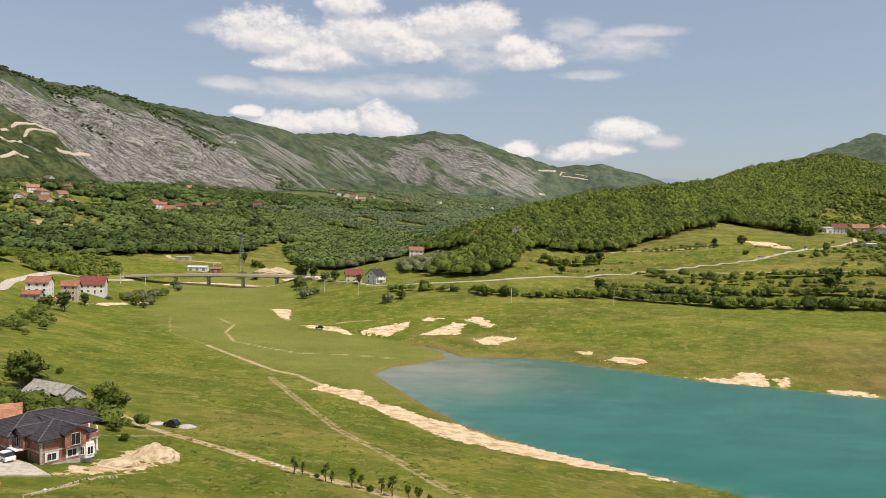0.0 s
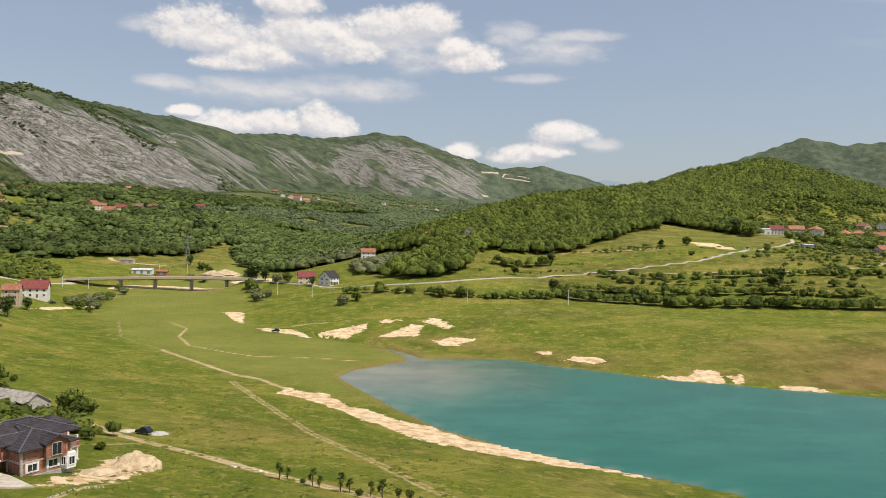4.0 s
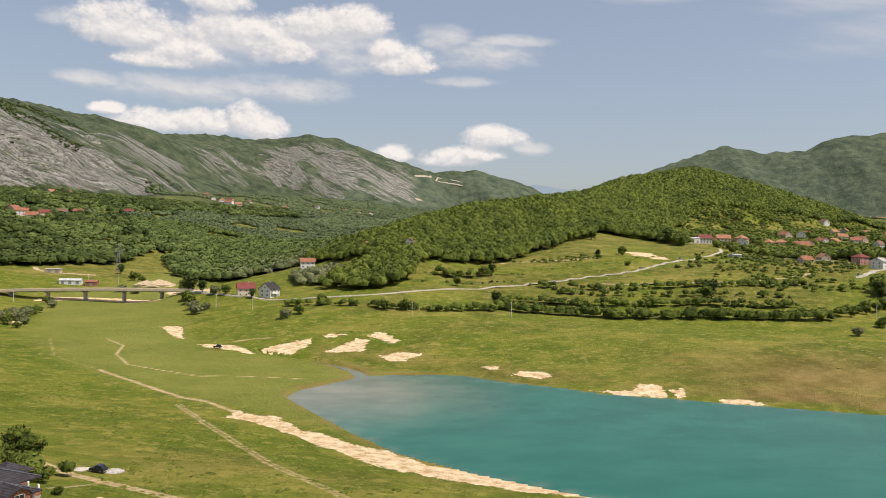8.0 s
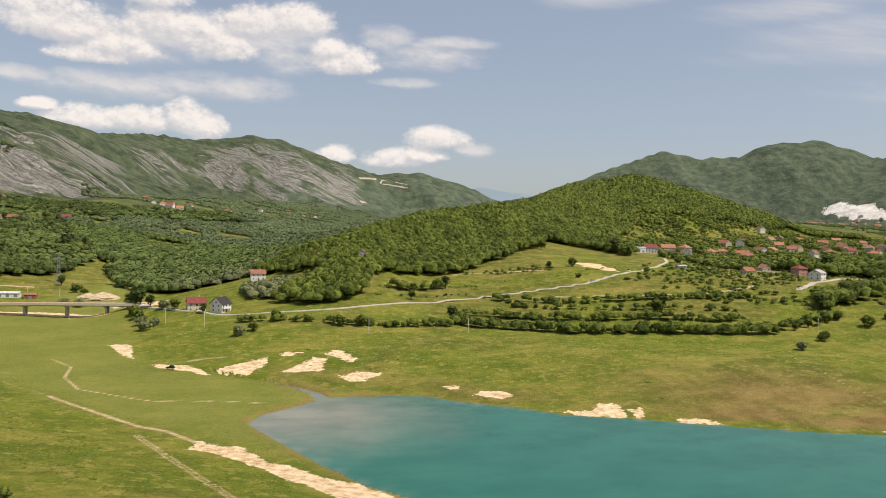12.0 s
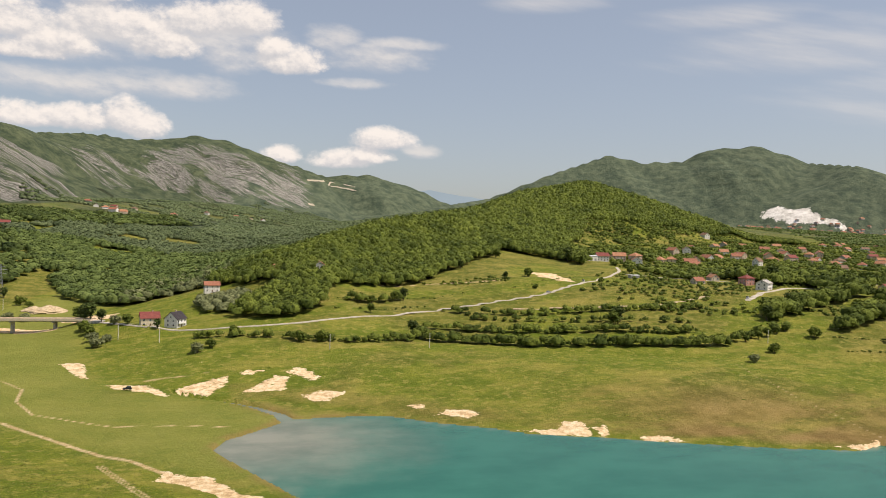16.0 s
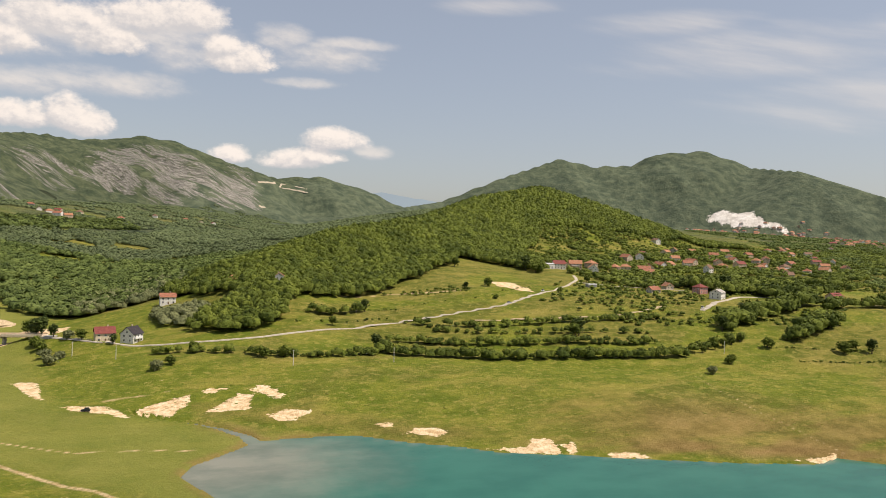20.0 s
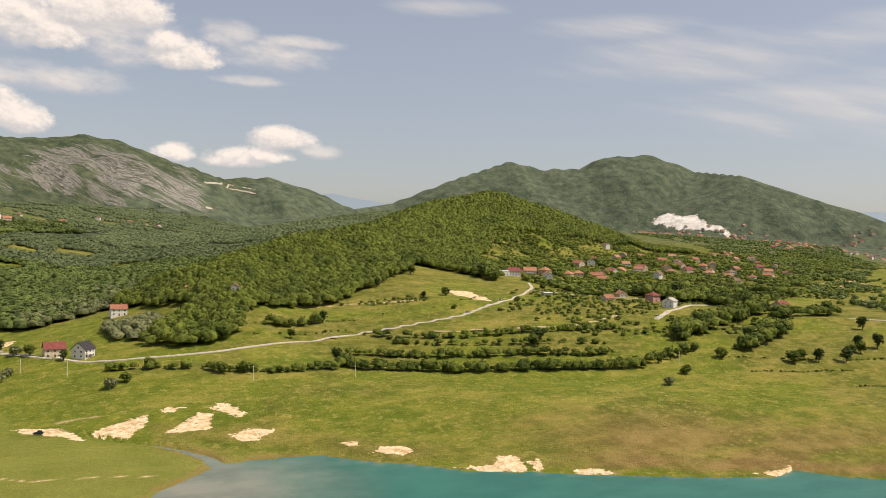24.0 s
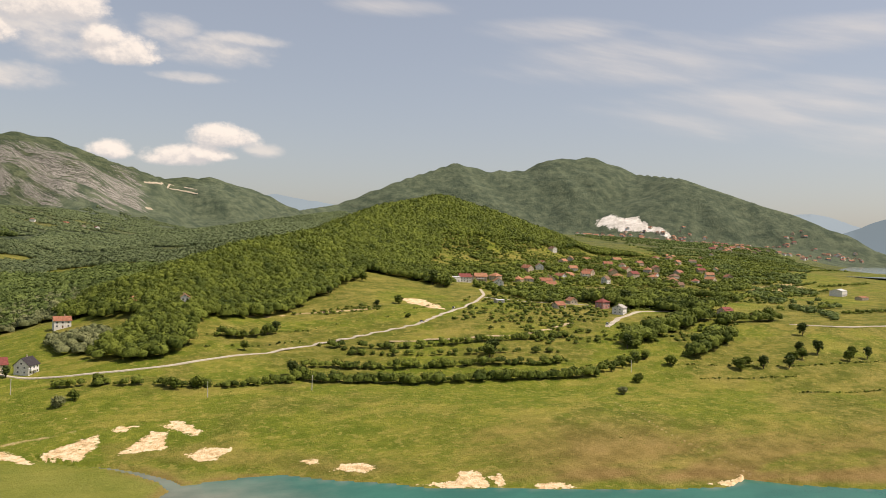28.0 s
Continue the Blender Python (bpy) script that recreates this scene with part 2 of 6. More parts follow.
# gullies down the slopes of the mountains: depth, width, and where they fade out below the crest
GULLIES = {1: (20, 95, 330), 2: (70, 420, 800), 3: (45, 420, 900)}
CRESTS = [(crest_line(line, slope), bumps, size) for line, slope, bumps, size in CRESTS]
RISE_FAR = [(0, 0), (30, 4), (80, 11.5), (110, 13.5), (150, 14.5), (175, 18), (205, 24), (250, 32), (330, 45), (420, 47), (600, 49), (1200, 57), (2000, 69), (3000, 74), (5000, 80)]
RISE_NEAR = [(0, 0), (20, 2), (85, 12), (120, 19), (200, 30), (400, 68), (600, 76), (1000, 95), (5000, 200)]


TERRACES = [(70, 500), (60, 600), (130, 640), (230, 690), (330, 700), (400, 660), (470, 600), (620, 600), (900, 720), (780, 520), (560, 430), (400, 400), (300, 420), (180, 455)]


def terrace(x, y, z):
    """The ground shaped into low terraces, and how far each place lies on a riser."""
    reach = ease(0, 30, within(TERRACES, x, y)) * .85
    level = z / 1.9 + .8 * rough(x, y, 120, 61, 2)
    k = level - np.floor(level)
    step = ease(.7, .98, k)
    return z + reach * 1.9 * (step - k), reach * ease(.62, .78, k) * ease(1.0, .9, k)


def land(x, y):
    """The height of the ground."""
    x, y = np.asarray(x, float), np.asarray(y, float)
    df, (hf,) = along(FOOT_FAR, x, y)
    dn, (hn, steep) = along(FOOT_NEAR, x, y)
    floor = inside(FLOOR, x, y)
    w = ease(-60, 60, dn - df)
    up = np.interp(df, *zip(*RISE_FAR)) * w + np.interp(dn, *zip(*RISE_NEAR)) * steep * (1 - w)
    share = dn / (df + dn + 1e-6)
    z = hf * share + hn * (1 - share) + np.where(floor, 0, up)
    dl = within(LAKE, x, y)
    z = z + rough(x, y, 60, 3) * .5 * ease(0, 25, -dl)
    far = within(FAR_LAKE, x, y)
    z = np.where(far > -300, FAR_LEVEL + (z - FAR_LEVEL) * ease(0, 300, -far) - 2 * ease(-10, 20, far), z)
    for i, (line, bumps, size) in enumerate(CRESTS):
        d, (h, slope, way) = along(line, x, y)
        if i in GULLIES:
            deep, wide, end = GULLIES[i]
            cut = ease(10, end * .35, d) * ease(end, end * .6, d) * ease(200, 420, np.hypot(x - 2620, y - 2980))
            h = h - deep * cut * (ease(.55, -.1, np.abs(rough(way - .6 * d, d * .35, wide, 21, 3))) - .35)
        d = d + rough(x, y, size, 11) * bumps * ease(0, 150, d) + rough(x, y, size * .25, 12) * bumps * (.35 if i < 3 else .12)
        top = h - slope * d * (1 + .2 * np.clip((d - 250) / 300, 0, 1))
        k = 14.0
        z = np.maximum(z, top) + k * .25 * np.maximum(1 - np.abs(z - top) / k, 0) ** 2
    z = terrace(x, y, z)[0]
    z = np.where(dl > 0, -.12 - .06 * np.minimum(dl, 80), np.maximum(z, .06 * np.minimum(-dl, 6)))
    return z


# ---- materials ----
class Nodes:
    """A material under construction."""

    def __init__(self, name, roughness=.9, specular=.2):
        self.m = bpy.data.materials.new(name)
        self.m.use_nodes = True
        self.n, self.l = self.m.node_tree.nodes, self.m.node_tree.links
        self.out = self.n["Principled BSDF"]
        self.out.inputs["Roughness"].default_value = roughness
        self.out.inputs["Specular IOR Level"].default_value = specular
        self.place = self.n.new("ShaderNodeTexCoord").outputs["Object"]

    def feed(self, socket, value):
        if hasattr(value, "is_linked"):
            self.l.new(value, socket)
        else:
            socket.default_value = value

    def noise(self, scale, detail=4, rough=.6, vector=None, stretch=None):
        v = vector or self.place
        if stretch:
            mp = self.n.new("ShaderNodeMapping")
            mp.inputs["Scale"].default_value = stretch
            self.l.new(v, mp.inputs["Vector"])
            v = mp.outputs[0]
        t = self.n.new("ShaderNodeTexNoise")
        t.inputs["Scale"].default_value, t.inputs["Detail"].default_value, t.inputs["Roughness"].default_value = scale, detail, rough
        self.l.new(v, t.inputs["Vector"])
        m = self.n.new("ShaderNodeMapRange")
        for s, q in zip(m.inputs, (t.outputs["Fac"], .3, .7, 0.0, 1.0)):
            self.feed(s, q)
        return m.outputs[0]

    def attr(self, name):
        a = self.n.new("ShaderNodeAttribute")
        a.attribute_name = name
        return a.outputs["Fac"]

    def math(self, op, a, b=0.0, c=0.0):
        m = self.n.new("ShaderNodeMath")
        m.operation = op
        for s, v in zip(m.inputs, (a, b, c)):
            self.feed(s, v)
        return m.outputs[0]

    def span(self, v, lo, hi, to_lo=0.0, to_hi=1.0):
        m = self.n.new("ShaderNodeMapRange")
        m.interpolation_type = "SMOOTHSTEP"
        for s, q in zip(m.inputs, (v, lo, hi, to_lo, to_hi)):
            self.feed(s, q)
        return m.outputs[0]

    def mix(self, fac, a, b, mode="MIX"):
        m = self.n.new("ShaderNodeMix")
        m.data_type, m.blend_type = "RGBA", mode
        self.feed(m.inputs[0], fac)
        for s, v in ((m.inputs[6], a), (m.inputs[7], b)):
            self.feed(s, v if hasattr(v, "is_linked") else (*v, 1))
        return m.outputs[2]

    def ramp(self, fac, *stops):
        r = self.n.new("ShaderNodeValToRGB")
        e = r.color_ramp.elements
        while len(e) < len(stops):
            e.new(.5)
        for k, (p, c) in zip(e, stops):
            k.position, k.color = p, (*c, 1)
        self.l.new(fac, r.inputs[0])
        return r.outputs[0]

    def color(self, c):
        self.feed(self.out.inputs["Base Color"], c if hasattr(c, "is_linked") else (*c, 1))
        return self

    def bump(self, height, strength=.5, distance=.1):
        b = self.n.new("ShaderNodeBump")
        b.inputs["Strength"].default_value, b.inputs["Distance"].default_value = strength, distance
        self.l.new(height, b.inputs["Height"])
        self.l.new(b.outputs[0], self.out.inputs["Normal"])
        return self


def ground_material():
    k = Nodes("ground", .95, .1)
    fine, mid, big = k.noise(.7, 6, .75), k.noise(.07, 6, .68), k.noise(.011, 4)
    # rank grass in clumps, drier and greener patches
    grass = k.ramp(mid, (.2, (.09, .105, .016)), (.5, (.148, .148, .027)), (.8, (.225, .198, .053)))
    lush = k.ramp(mid, (.25, (.098, .136, .013)), (.75, (.186, .2, .027)))
    grass = k.mix(k.span(k.math("ADD", big, k.math("MULTIPLY", k.attr("lush"), .35)), .45, .7), grass, lush)
    clump = k.noise(.3, 5, .72)
    grass = k.mix(k.span(clump, .3, .56), k.mix(.38, grass, (.085, .115, .013)), grass)
    grass = k.mix(k.span(fine, .28, .55), k.mix(.42, grass, (.085, .1, .014)), grass)
    grass = k.mix(k.span(k.noise(.2, 6, .72), .58, .8, 0, .45), grass, (.36, .3, .085))
    grass = k.mix(k.span(k.noise(.035, 5, .7, stretch=(.5, 1, 1)), .5, .8, 0, .35), grass, (.34, .27, .07))
    # the smooth valley floor, under water for half the year
    floor = k.ramp(k.math("ADD", k.math("MULTIPLY", k.noise(.03, 5, .6), .6), k.math("MULTIPLY", fine, .4)), (.25, (.155, .178, .033)), (.75, (.225, .228, .054)))
    grass = k.mix(k.math("MULTIPLY", k.attr("floor"), .8), grass, floor)
    grass = k.mix(k.math("MULTIPLY", k.attr("wet"), k.span(k.noise(.12, 4), .15, .6, .1, .7)), grass, (.24, .165, .06))
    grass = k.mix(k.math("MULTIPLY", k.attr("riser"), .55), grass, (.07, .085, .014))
    # brown drained lake bed
    dry = k.math("MULTIPLY", k.attr("dry"), k.span(k.noise(.03, 5, .6, stretch=(.4, 1.5, 1)), .1, .6, .25, 1))
    grass = k.mix(k.math("MULTIPLY", dry, .62), grass, k.ramp(mid, (.3, (.175, .115, .04)), (.7, (.265, .175, .07))))
    # scrub and woods of the mountains
    w1, w2 = k.noise(.02, 6, .7), k.noise(.1, 5, .75)
    scrub = k.ramp(k.math("ADD", k.math("MULTIPLY", w1, .55), k.math("MULTIPLY", w2, .45)), (.3, (.026, .038, .016)), (.5, (.062, .082, .03)), (.75, (.13, .142, .055)))
    # bluer, greyer scrub on the far slopes: distance haze painted into the colour
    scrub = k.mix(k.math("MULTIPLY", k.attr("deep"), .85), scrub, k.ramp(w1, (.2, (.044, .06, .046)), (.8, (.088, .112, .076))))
    scrub = k.mix(k.math("MULTIPLY", k.attr("haze_tint"), .7), scrub, k.ramp(w1, (.2, (.05, .072, .046)), (.8, (.118, .142, .088))))
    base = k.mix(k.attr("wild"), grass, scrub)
    # bare rock in streaks down the slope
    fall = k.n.new("ShaderNodeCombineXYZ")
    k.l.new(k.math("SUBTRACT", k.attr("side"), k.math("MULTIPLY", k.attr("down"), .75)), fall.inputs[0])
    k.l.new(k.attr("down"), fall.inputs[1])
    fall = fall.outputs[0]
    r1, r2 = k.noise(.02, 5, .65, fall, (1, .13, 1)), k.noise(.06, 6, .72, fall, (1, .3, 1))
    r0 = k.noise(.0065, 4, .6, fall, (1, .3, 1))
    bare = k.math("ADD", k.math("ADD", k.math("MULTIPLY", r1, .45), k.math("MULTIPLY", r2, .4)), k.math("ADD", k.attr("rock"), k.math("MULTIPLY", r0, .3)))
    stone = k.ramp(k.noise(.1, 6, .75, fall, (1, .35, 1)), (.15, (.085, .083, .075)), (.45, (.215, .205, .185)), (.8, (.4, .378, .345)))
    stone = k.mix(k.span(k.noise(.16, 4, .8), .54, .68, 0, .85), stone, (.05, .062, .03))
    base = k.mix(k.span(bare, 1.02, 1.1), base, stone)
    # white stone of the quarry and of cut banks
    cut = k.math("ADD", k.math("MULTIPLY", k.attr("cut"), 1.5), k.math("MULTIPLY", k.math("SUBTRACT", w2, .5), .9))
    base = k.mix(k.span(cut, .75, 1.0), base, k.ramp(w1, (.3, (.5, .47, .42)), (.7, (.74, .71, .66))))
    # sand
    edge = k.math("ADD", k.attr("sand"), k.math("ADD", k.math("MULTIPLY", k.math("SUBTRACT", k.noise(.15, 5, .68), .5), 4.4), k.math("MULTIPLY", k.math("SUBTRACT", fine, .5), 1.6)))
    sand = k.ramp(k.noise(.3, 5, .7), (.2, (.5, .33, .17)), (.5, (.7, .52, .31)), (.8, (.8, .65, .44)))
    base = k.mix(k.span(edge, .3, 1.0), base, sand)
    worn = k.math("ADD", k.attr("track"), k.math("MULTIPLY", k.math("SUBTRACT", k.noise(.4, 5, .7), .5), .3))
    base = k.mix(k.span(worn, .12, .75, 0, .9), base, k.mix(.45, sand, (.4, .28, .14)))
    base = k.mix(k.math("MULTIPLY", k.attr("straw"), k.span(mid, .2, .7, .6, 1)), base, (.42, .32, .15))
    k.color(base)
    relief = k.math("ADD", k.math("MULTIPLY", k.math("SUBTRACT", 1.0, k.math("MULTIPLY", k.attr("deep"), .6)), k.math("ADD", k.math("MULTIPLY", w1, 8), k.math("MULTIPLY", w2, 1.6))), k.math("MULTIPLY", k.math("SUBTRACT", 1.0, k.attr("deep")), k.math("ADD", k.math("MULTIPLY", r1, 5), k.math("MULTIPLY", r2, 1.4))))
    height = k.math("ADD", k.math("ADD", k.math("MULTIPLY", fine, .3), k.math("ADD", k.math("MULTIPLY", clump, .3), k.math("MULTIPLY", mid, .4))), k.math("MULTIPLY", k.attr("wild"), relief))
    k.bump(height, .9, 1.4)
    return k.m


M_GROUND = ground_material()


def leaf_material(name, dark, light):
    """Foliage: each crown its own green, and lighter and darker stands."""
    k = Nodes(name, .8, .12)
    v = k.math("ADD", k.math("MULTIPLY", k.attr("tint"), .42), k.math("ADD", k.math("MULTIPLY", k.noise(.02, 4), .34), k.math("MULTIPLY", k.noise(.9, 4, .7), .24)))
    k.color(k.ramp(v, (.2, dark), (.8, light)))
    k.bump(k.noise(1.3, 4, .7), .9, .5)
    return k.m


M_FOREST = leaf_material("broad_leaves", (.046, .07, .012), (.178, .216, .036))
# paler, bluer leaf colours stand in for the haze over valley and plain
M_VALLEY = leaf_material("hazed_valley_leaves", (.055, .084, .022), (.155, .2, .055))
M_SCRUB = leaf_material("pale_leaves", (.12, .14, .06), (.235, .25, .115))
M_DARK = leaf_material("dark_leaves", (.03, .048, .013), (.105, .138, .034))
# greyer blue-green leaves, the haze of distance painted into them
M_FAR = leaf_material("hazed_upland_leaves", (.062, .088, .04), (.142, .175, .078))


def water_material():
    k = Nodes("lake_water", .18, .09)
    t = k.attr("milk")
    n1 = k.noise(.03, 5, .6, stretch=(1, 1.6, 1))
    deep = k.ramp(n1, (.2, (.014, .106, .078)), (.8, (.022, .13, .094)))
    milky = k.ramp(n1, (.2, (.13, .15, .115)), (.8, (.2, .205, .16)))
    t = k.math("ADD", t, k.math("MULTIPLY", k.math("SUBTRACT", k.noise(.05, 5, .65), .5), .22))
    k.color(k.mix(k.span(t, .05, 1.0), deep, milky))
    k.bump(k.noise(1.1, 4, .6), .25, .05)
    return k.m


M_WATER = water_material()


# ---- building blocks ----
def mesh_of(name, verts, faces, material, smooth=False):
    me = bpy.data.meshes.new(name)
    me.from_pydata(verts, [], faces)
    me.materials.append(material)
    if smooth:
        me.polygons.foreach_set("use_smooth", [True] * len(me.polygons))
    me.update()
    return me


def fast_mesh(name, verts, tris, material, smooth=True):
    """A mesh of triangles from arrays."""
    me = bpy.data.meshes.new(name)
    verts, tris = np.asarray(verts, np.float32), np.asarray(tris, np.int32)
    size = tris.shape[1]
    me.vertices.add(len(verts))
    me.vertices.foreach_set("co", verts.ravel())
    me.loops.add(tris.size)
    me.loops.foreach_set("vertex_index", tris.ravel())
    me.polygons.add(len(tris))
    me.polygons.foreach_set("loop_start", np.arange(len(tris), dtype=np.int32) * size)
    me.polygons.foreach_set("loop_total", np.full(len(tris), size, np.int32))
    if smooth:
        me.polygons.foreach_set("use_smooth", np.ones(len(tris), bool))
    me.materials.append(material)
    me.update(calc_edges=True)
    me.validate()
    return me


# ---- ground ----
def sheet():
    """A fan of rings round the near bank, fine ahead and coarse behind."""
    turns = np.concatenate([np.arange(-180, -40, 4.0), np.arange(-40, -33, .5), np.arange(-33, 62, .15), np.arange(62, 70, .5), np.arange(70, 180, 4.0)])
    rings = np.concatenate([[.01, 15, 30], np.geomspace(45, 700, 380), np.geomspace(710, 5900, 205)])
    a, r = np.meshgrid(np.radians(turns), rings, indexing="ij")
    x, y = -25 + r * np.sin(a), r * np.cos(a)
    n, m = a.shape
    i, j = np.arange(n)[:, None], np.arange(m - 1)[None, :]
    nx = (i + 1) % n
    quads = np.stack([i * m + j, i * m + j + 1, nx * m + j + 1, nx * m + j], -1).reshape(-1, 4)
    return x.ravel(), y.ravel(), quads


# bare sand: eroded banks and the strand
SAND = [
    [(-214, 458), (-204, 468), (-199, 492), (-205, 490), (-213, 474)],
    [(-203, 500), (-198, 512), (-192, 508), (-196, 496)],
    [(-50, 416), (-34, 426), (-18, 434), (-22, 416), (-30, 404), (-41, 411)],
    [(-15, 404), (-4, 419), (4, 428), (12, 424), (8, 403), (-2, 404)],
    [(14, 393), (25, 397), (37, 392), (28, 382), (19, 382)],
    [(60, 367), (70, 364), (68, 358), (62, 360)],
    [(68, 349), (78, 355), (90, 350), (91, 342), (83, 341), (75, 348)],
    [(98, 319), (116, 317), (123, 323), (132, 321), (131, 307), (126, 303), (110, 310)],
    [(133, 314), (139, 313), (136, 301), (131, 302)],
    [(146, 298), (161, 296), (162, 287), (147, 291)],
    [(222, 268), (237, 267), (245, 270), (249, 268), (233, 259)],
    [(-16, 434), (-9, 440), (-1, 436), (-7, 431)],
    [(-113, 493), (-98, 488), (-89, 443), (-100, 460)],
    [(-82, 434), (-59, 427), (-58, 412), (-77, 423)],
    [(-47, 272), (-45, 283), (-29, 273), (-23, 262), (-10, 246), (5, 232), (16, 217), (29, 211), (43, 200), (60, 188), (56, 183), (48, 187), (36, 190), (17, 200), (4, 207), (-16, 235), (-33, 260)],
    [(258, 690), (285, 685), (284, 640), (277, 618), (266, 640)],
    [(-61, 118), (-59.5, 134), (-59, 142), (-58, 151), (-50, 142), (-50.5, 131), (-55, 121)],
    [(-226, 612), (-190, 612), (-165, 604), (-130, 588), (-124, 600), (-165, 622), (-222, 630)],
    [(-140, 645), (-122, 665), (-95, 660), (-100, 640), (-125, 632)],
]
FADED_TRACKS = [([(-160, 448), (-140, 392), (-111, 359)], 1.8, .4), ([(-111, 359), (-95, 339), (-80, 321), (-67, 306), (-57, 298), (-45, 281)], 1.9, .9),
                ([(-131, 448), (-117, 427), (-114, 400), (-102, 373), (-84, 360), (-68, 350), (-46, 349), (-20, 343)], 1.5, .75),
                ([(-66, 293), (-50, 255), (-28, 204), (-11, 175), (0, 152), (12, 134)], 1.15, .62), ([(268, 392), (255, 356), (251, 323), (252, 299), (250, 266)], 1.2, .5),
                ([(-78, 184), (-67, 174), (-58, 169), (-46, 162), (-32, 152.5), (-20, 146), (-9, 139), (8, 128)], 1.15, 1), ([(-72, 150), (-64, 160), (-60, 168), (-56, 169)], 1.2, .6),
                ([(-58, 106), (-55, 114), (-54, 121), (-50, 129)], .7, .7),
                ([(-62, 436), (-48, 436), (-30, 440)], 1.5, .6), ([(107, 655), (152, 661), (189, 651), (217, 641)], 1.8, .9)]
STRAW = [[(520, 720), (560, 780), (640, 800), (610, 725)], [(-440, 775), (-385, 800), (-395, 840), (-440, 815)], [(-332, 742), (-310, 780), (-290, 810), (-330, 790)], [(900, 800), (1088, 885), (968, 755), (803, 738)]]
CRAGS = [(-200, 3800, 220), (50, 3780, 240), (300, 3820, 260), (-140, 4080, 300), (-20, 4000, 260), (120, 3950, 260), (260, 3880, 220), (350, 4050, 240), (-480, 3500, 300), (-620, 2900, 220)]
QUARRY = [(2490, 3165), (2524, 3096), (2548, 2969), (2588, 2906), (2634, 2869), (2692, 2775), (2722, 2800), (2675, 2895), (2675, 2985), (2600, 3110)]


def paint(x, y, z):
    """What covers the ground, as numbers for its material."""
    df, _ = along(FOOT_FAR, x, y)
    sand = np.full(x.shape, -6.0)
    for poly in SAND:
        p = np.array(poly)
        near = (x > p[:, 0].min() - 12) & (x < p[:, 0].max() + 12) & (y > p[:, 1].min() - 12) & (y < p[:, 1].max() + 12)
        sand[near] = np.maximum(sand[near], within(poly, x[near], y[near]))
    # small eroded scars on the bank beside the stream
    worn = ease(-150, -90, x) * ease(70, 20, x) * ease(398, 410, y) * ease(500, 460, y)
    sand = np.maximum(sand, np.where(worn > 0, rough(x * 1.3 + y * .6, y * .7, 20, 91, 3) * 6 - 4.6 - 5 * (1 - worn), -6.0))
    track = np.zeros(x.shape)
    for line, wide, clear in FADED_TRACKS:
        d, _ = along(line, x, y)
        track = np.maximum(track, clear * np.clip(1 - np.abs(d - (.9 if wide == 1.15 else 0)) / wide, 0, 1))
    straw = np.zeros(x.shape)
    for poly in STRAW:
        straw = np.maximum(straw, ease(-3, 3, within(poly, x, y)))
    lush = np.maximum.reduce([inside(FLOOR, x, y) * 1.0, ease(40, -60, x) * (y < 700), .7 * (y < 470) * ease(420, 300, x)])
    right = ease(90, 200, x)
    dry = right * ease(0, 12, df) * (1 - ease(40, 100, df)) * (y < 420) + .5 * ease(0, 8, df) * (1 - ease(10, 30, df)) * (x > -20) * (y < 420)
    wild = np.zeros(x.shape)
    rock = np.full(x.shape, -1.0)
    dl, (_, _, s1) = along(CRESTS[1][0], x, y)
    left = ease(520, 430, dl)
    rock = np.maximum(rock, (.62 - .24 * ease(1800, 2200, y)) * left * ease(5, 90, dl) * ease(430, 350, dl) * ease(1180, 1420, y) - 1 * (1 - left))
    dm, (_, _, s2) = along(CRESTS[2][0], x, y)
    mid = ease(1150, 900, dm)
    spots = rough(x, y, 500, 31, 3)
    crag = np.zeros(x.shape)
    for cx, cy, r in CRAGS:
        crag = np.maximum(crag, 1 - ease(.3 * r, r, np.hypot(x - cx, (y - cy) * .8)))
    rock = np.maximum(rock, mid * (.07 + .1 * ease(-.2, .5, spots) + .46 * crag - .2 * ease(700, 1000, x)) * ease(20, 150, dm) - 1.2 * (1 - mid))
    dr, (_, _, s3) = along(CRESTS[3][0], x, y)
    wild = np.maximum.reduce([ease(470, 400, dl), mid, ease(1000, 800, dr), ease(300, 220, along(CRESTS[-1][0], x, y)[0])])
    # scrub colours mixed into the far plain and upper valley, to paint in haze
    wild = np.maximum(wild, np.maximum(ease(1150, 1900, x), ease(1350, 1900, y)) * (.62 + .38 * np.clip(rough(x, y, 130, 83, 3), -1, 1)))
    wild = np.clip(wild, 0, 1)
    cut = within(QUARRY, x, y) / 22 + .62
    # the way along and down each mountain, for streaks that run down its face
    side, down = np.where(left > 0, s1, np.where(mid > 0, s2 + 7000, s3 + 15000)), np.where(left > 0, dl, np.where(mid > 0, dm, dr))
    wet = ease(-6, 0, within(LAKE, x, y)) * ease(90, 20, x) * (y < 380) * (y > 180)
    floor = inside(FLOOR, x, y) * ease(0, 25, np.minimum(df, along(FOOT_NEAR, x, y)[0]))
    # deep and the tint by distance mark where haze is painted into scrub
    return {"side": side, "down": down, "wet": wet, "floor": floor, "sand": sand, "lush": lush, "dry": dry, "wild": wild, "rock": rock, "cut": np.clip(cut, 0, 1), "track": track, "straw": straw, "deep": ease(1000, 850, dr), "haze_tint": np.maximum(mid, .8 * ease(1350, 1900, y)), "riser": terrace(x, y, z)[1]}


def give(me, numbers):
    for name, values in numbers.items():
        me.attributes.new(name, "FLOAT", "POINT").data.foreach_set("value", np.asarray(values, np.float32))


gx, gy, quads = sheet()
gz = land(gx, gy)
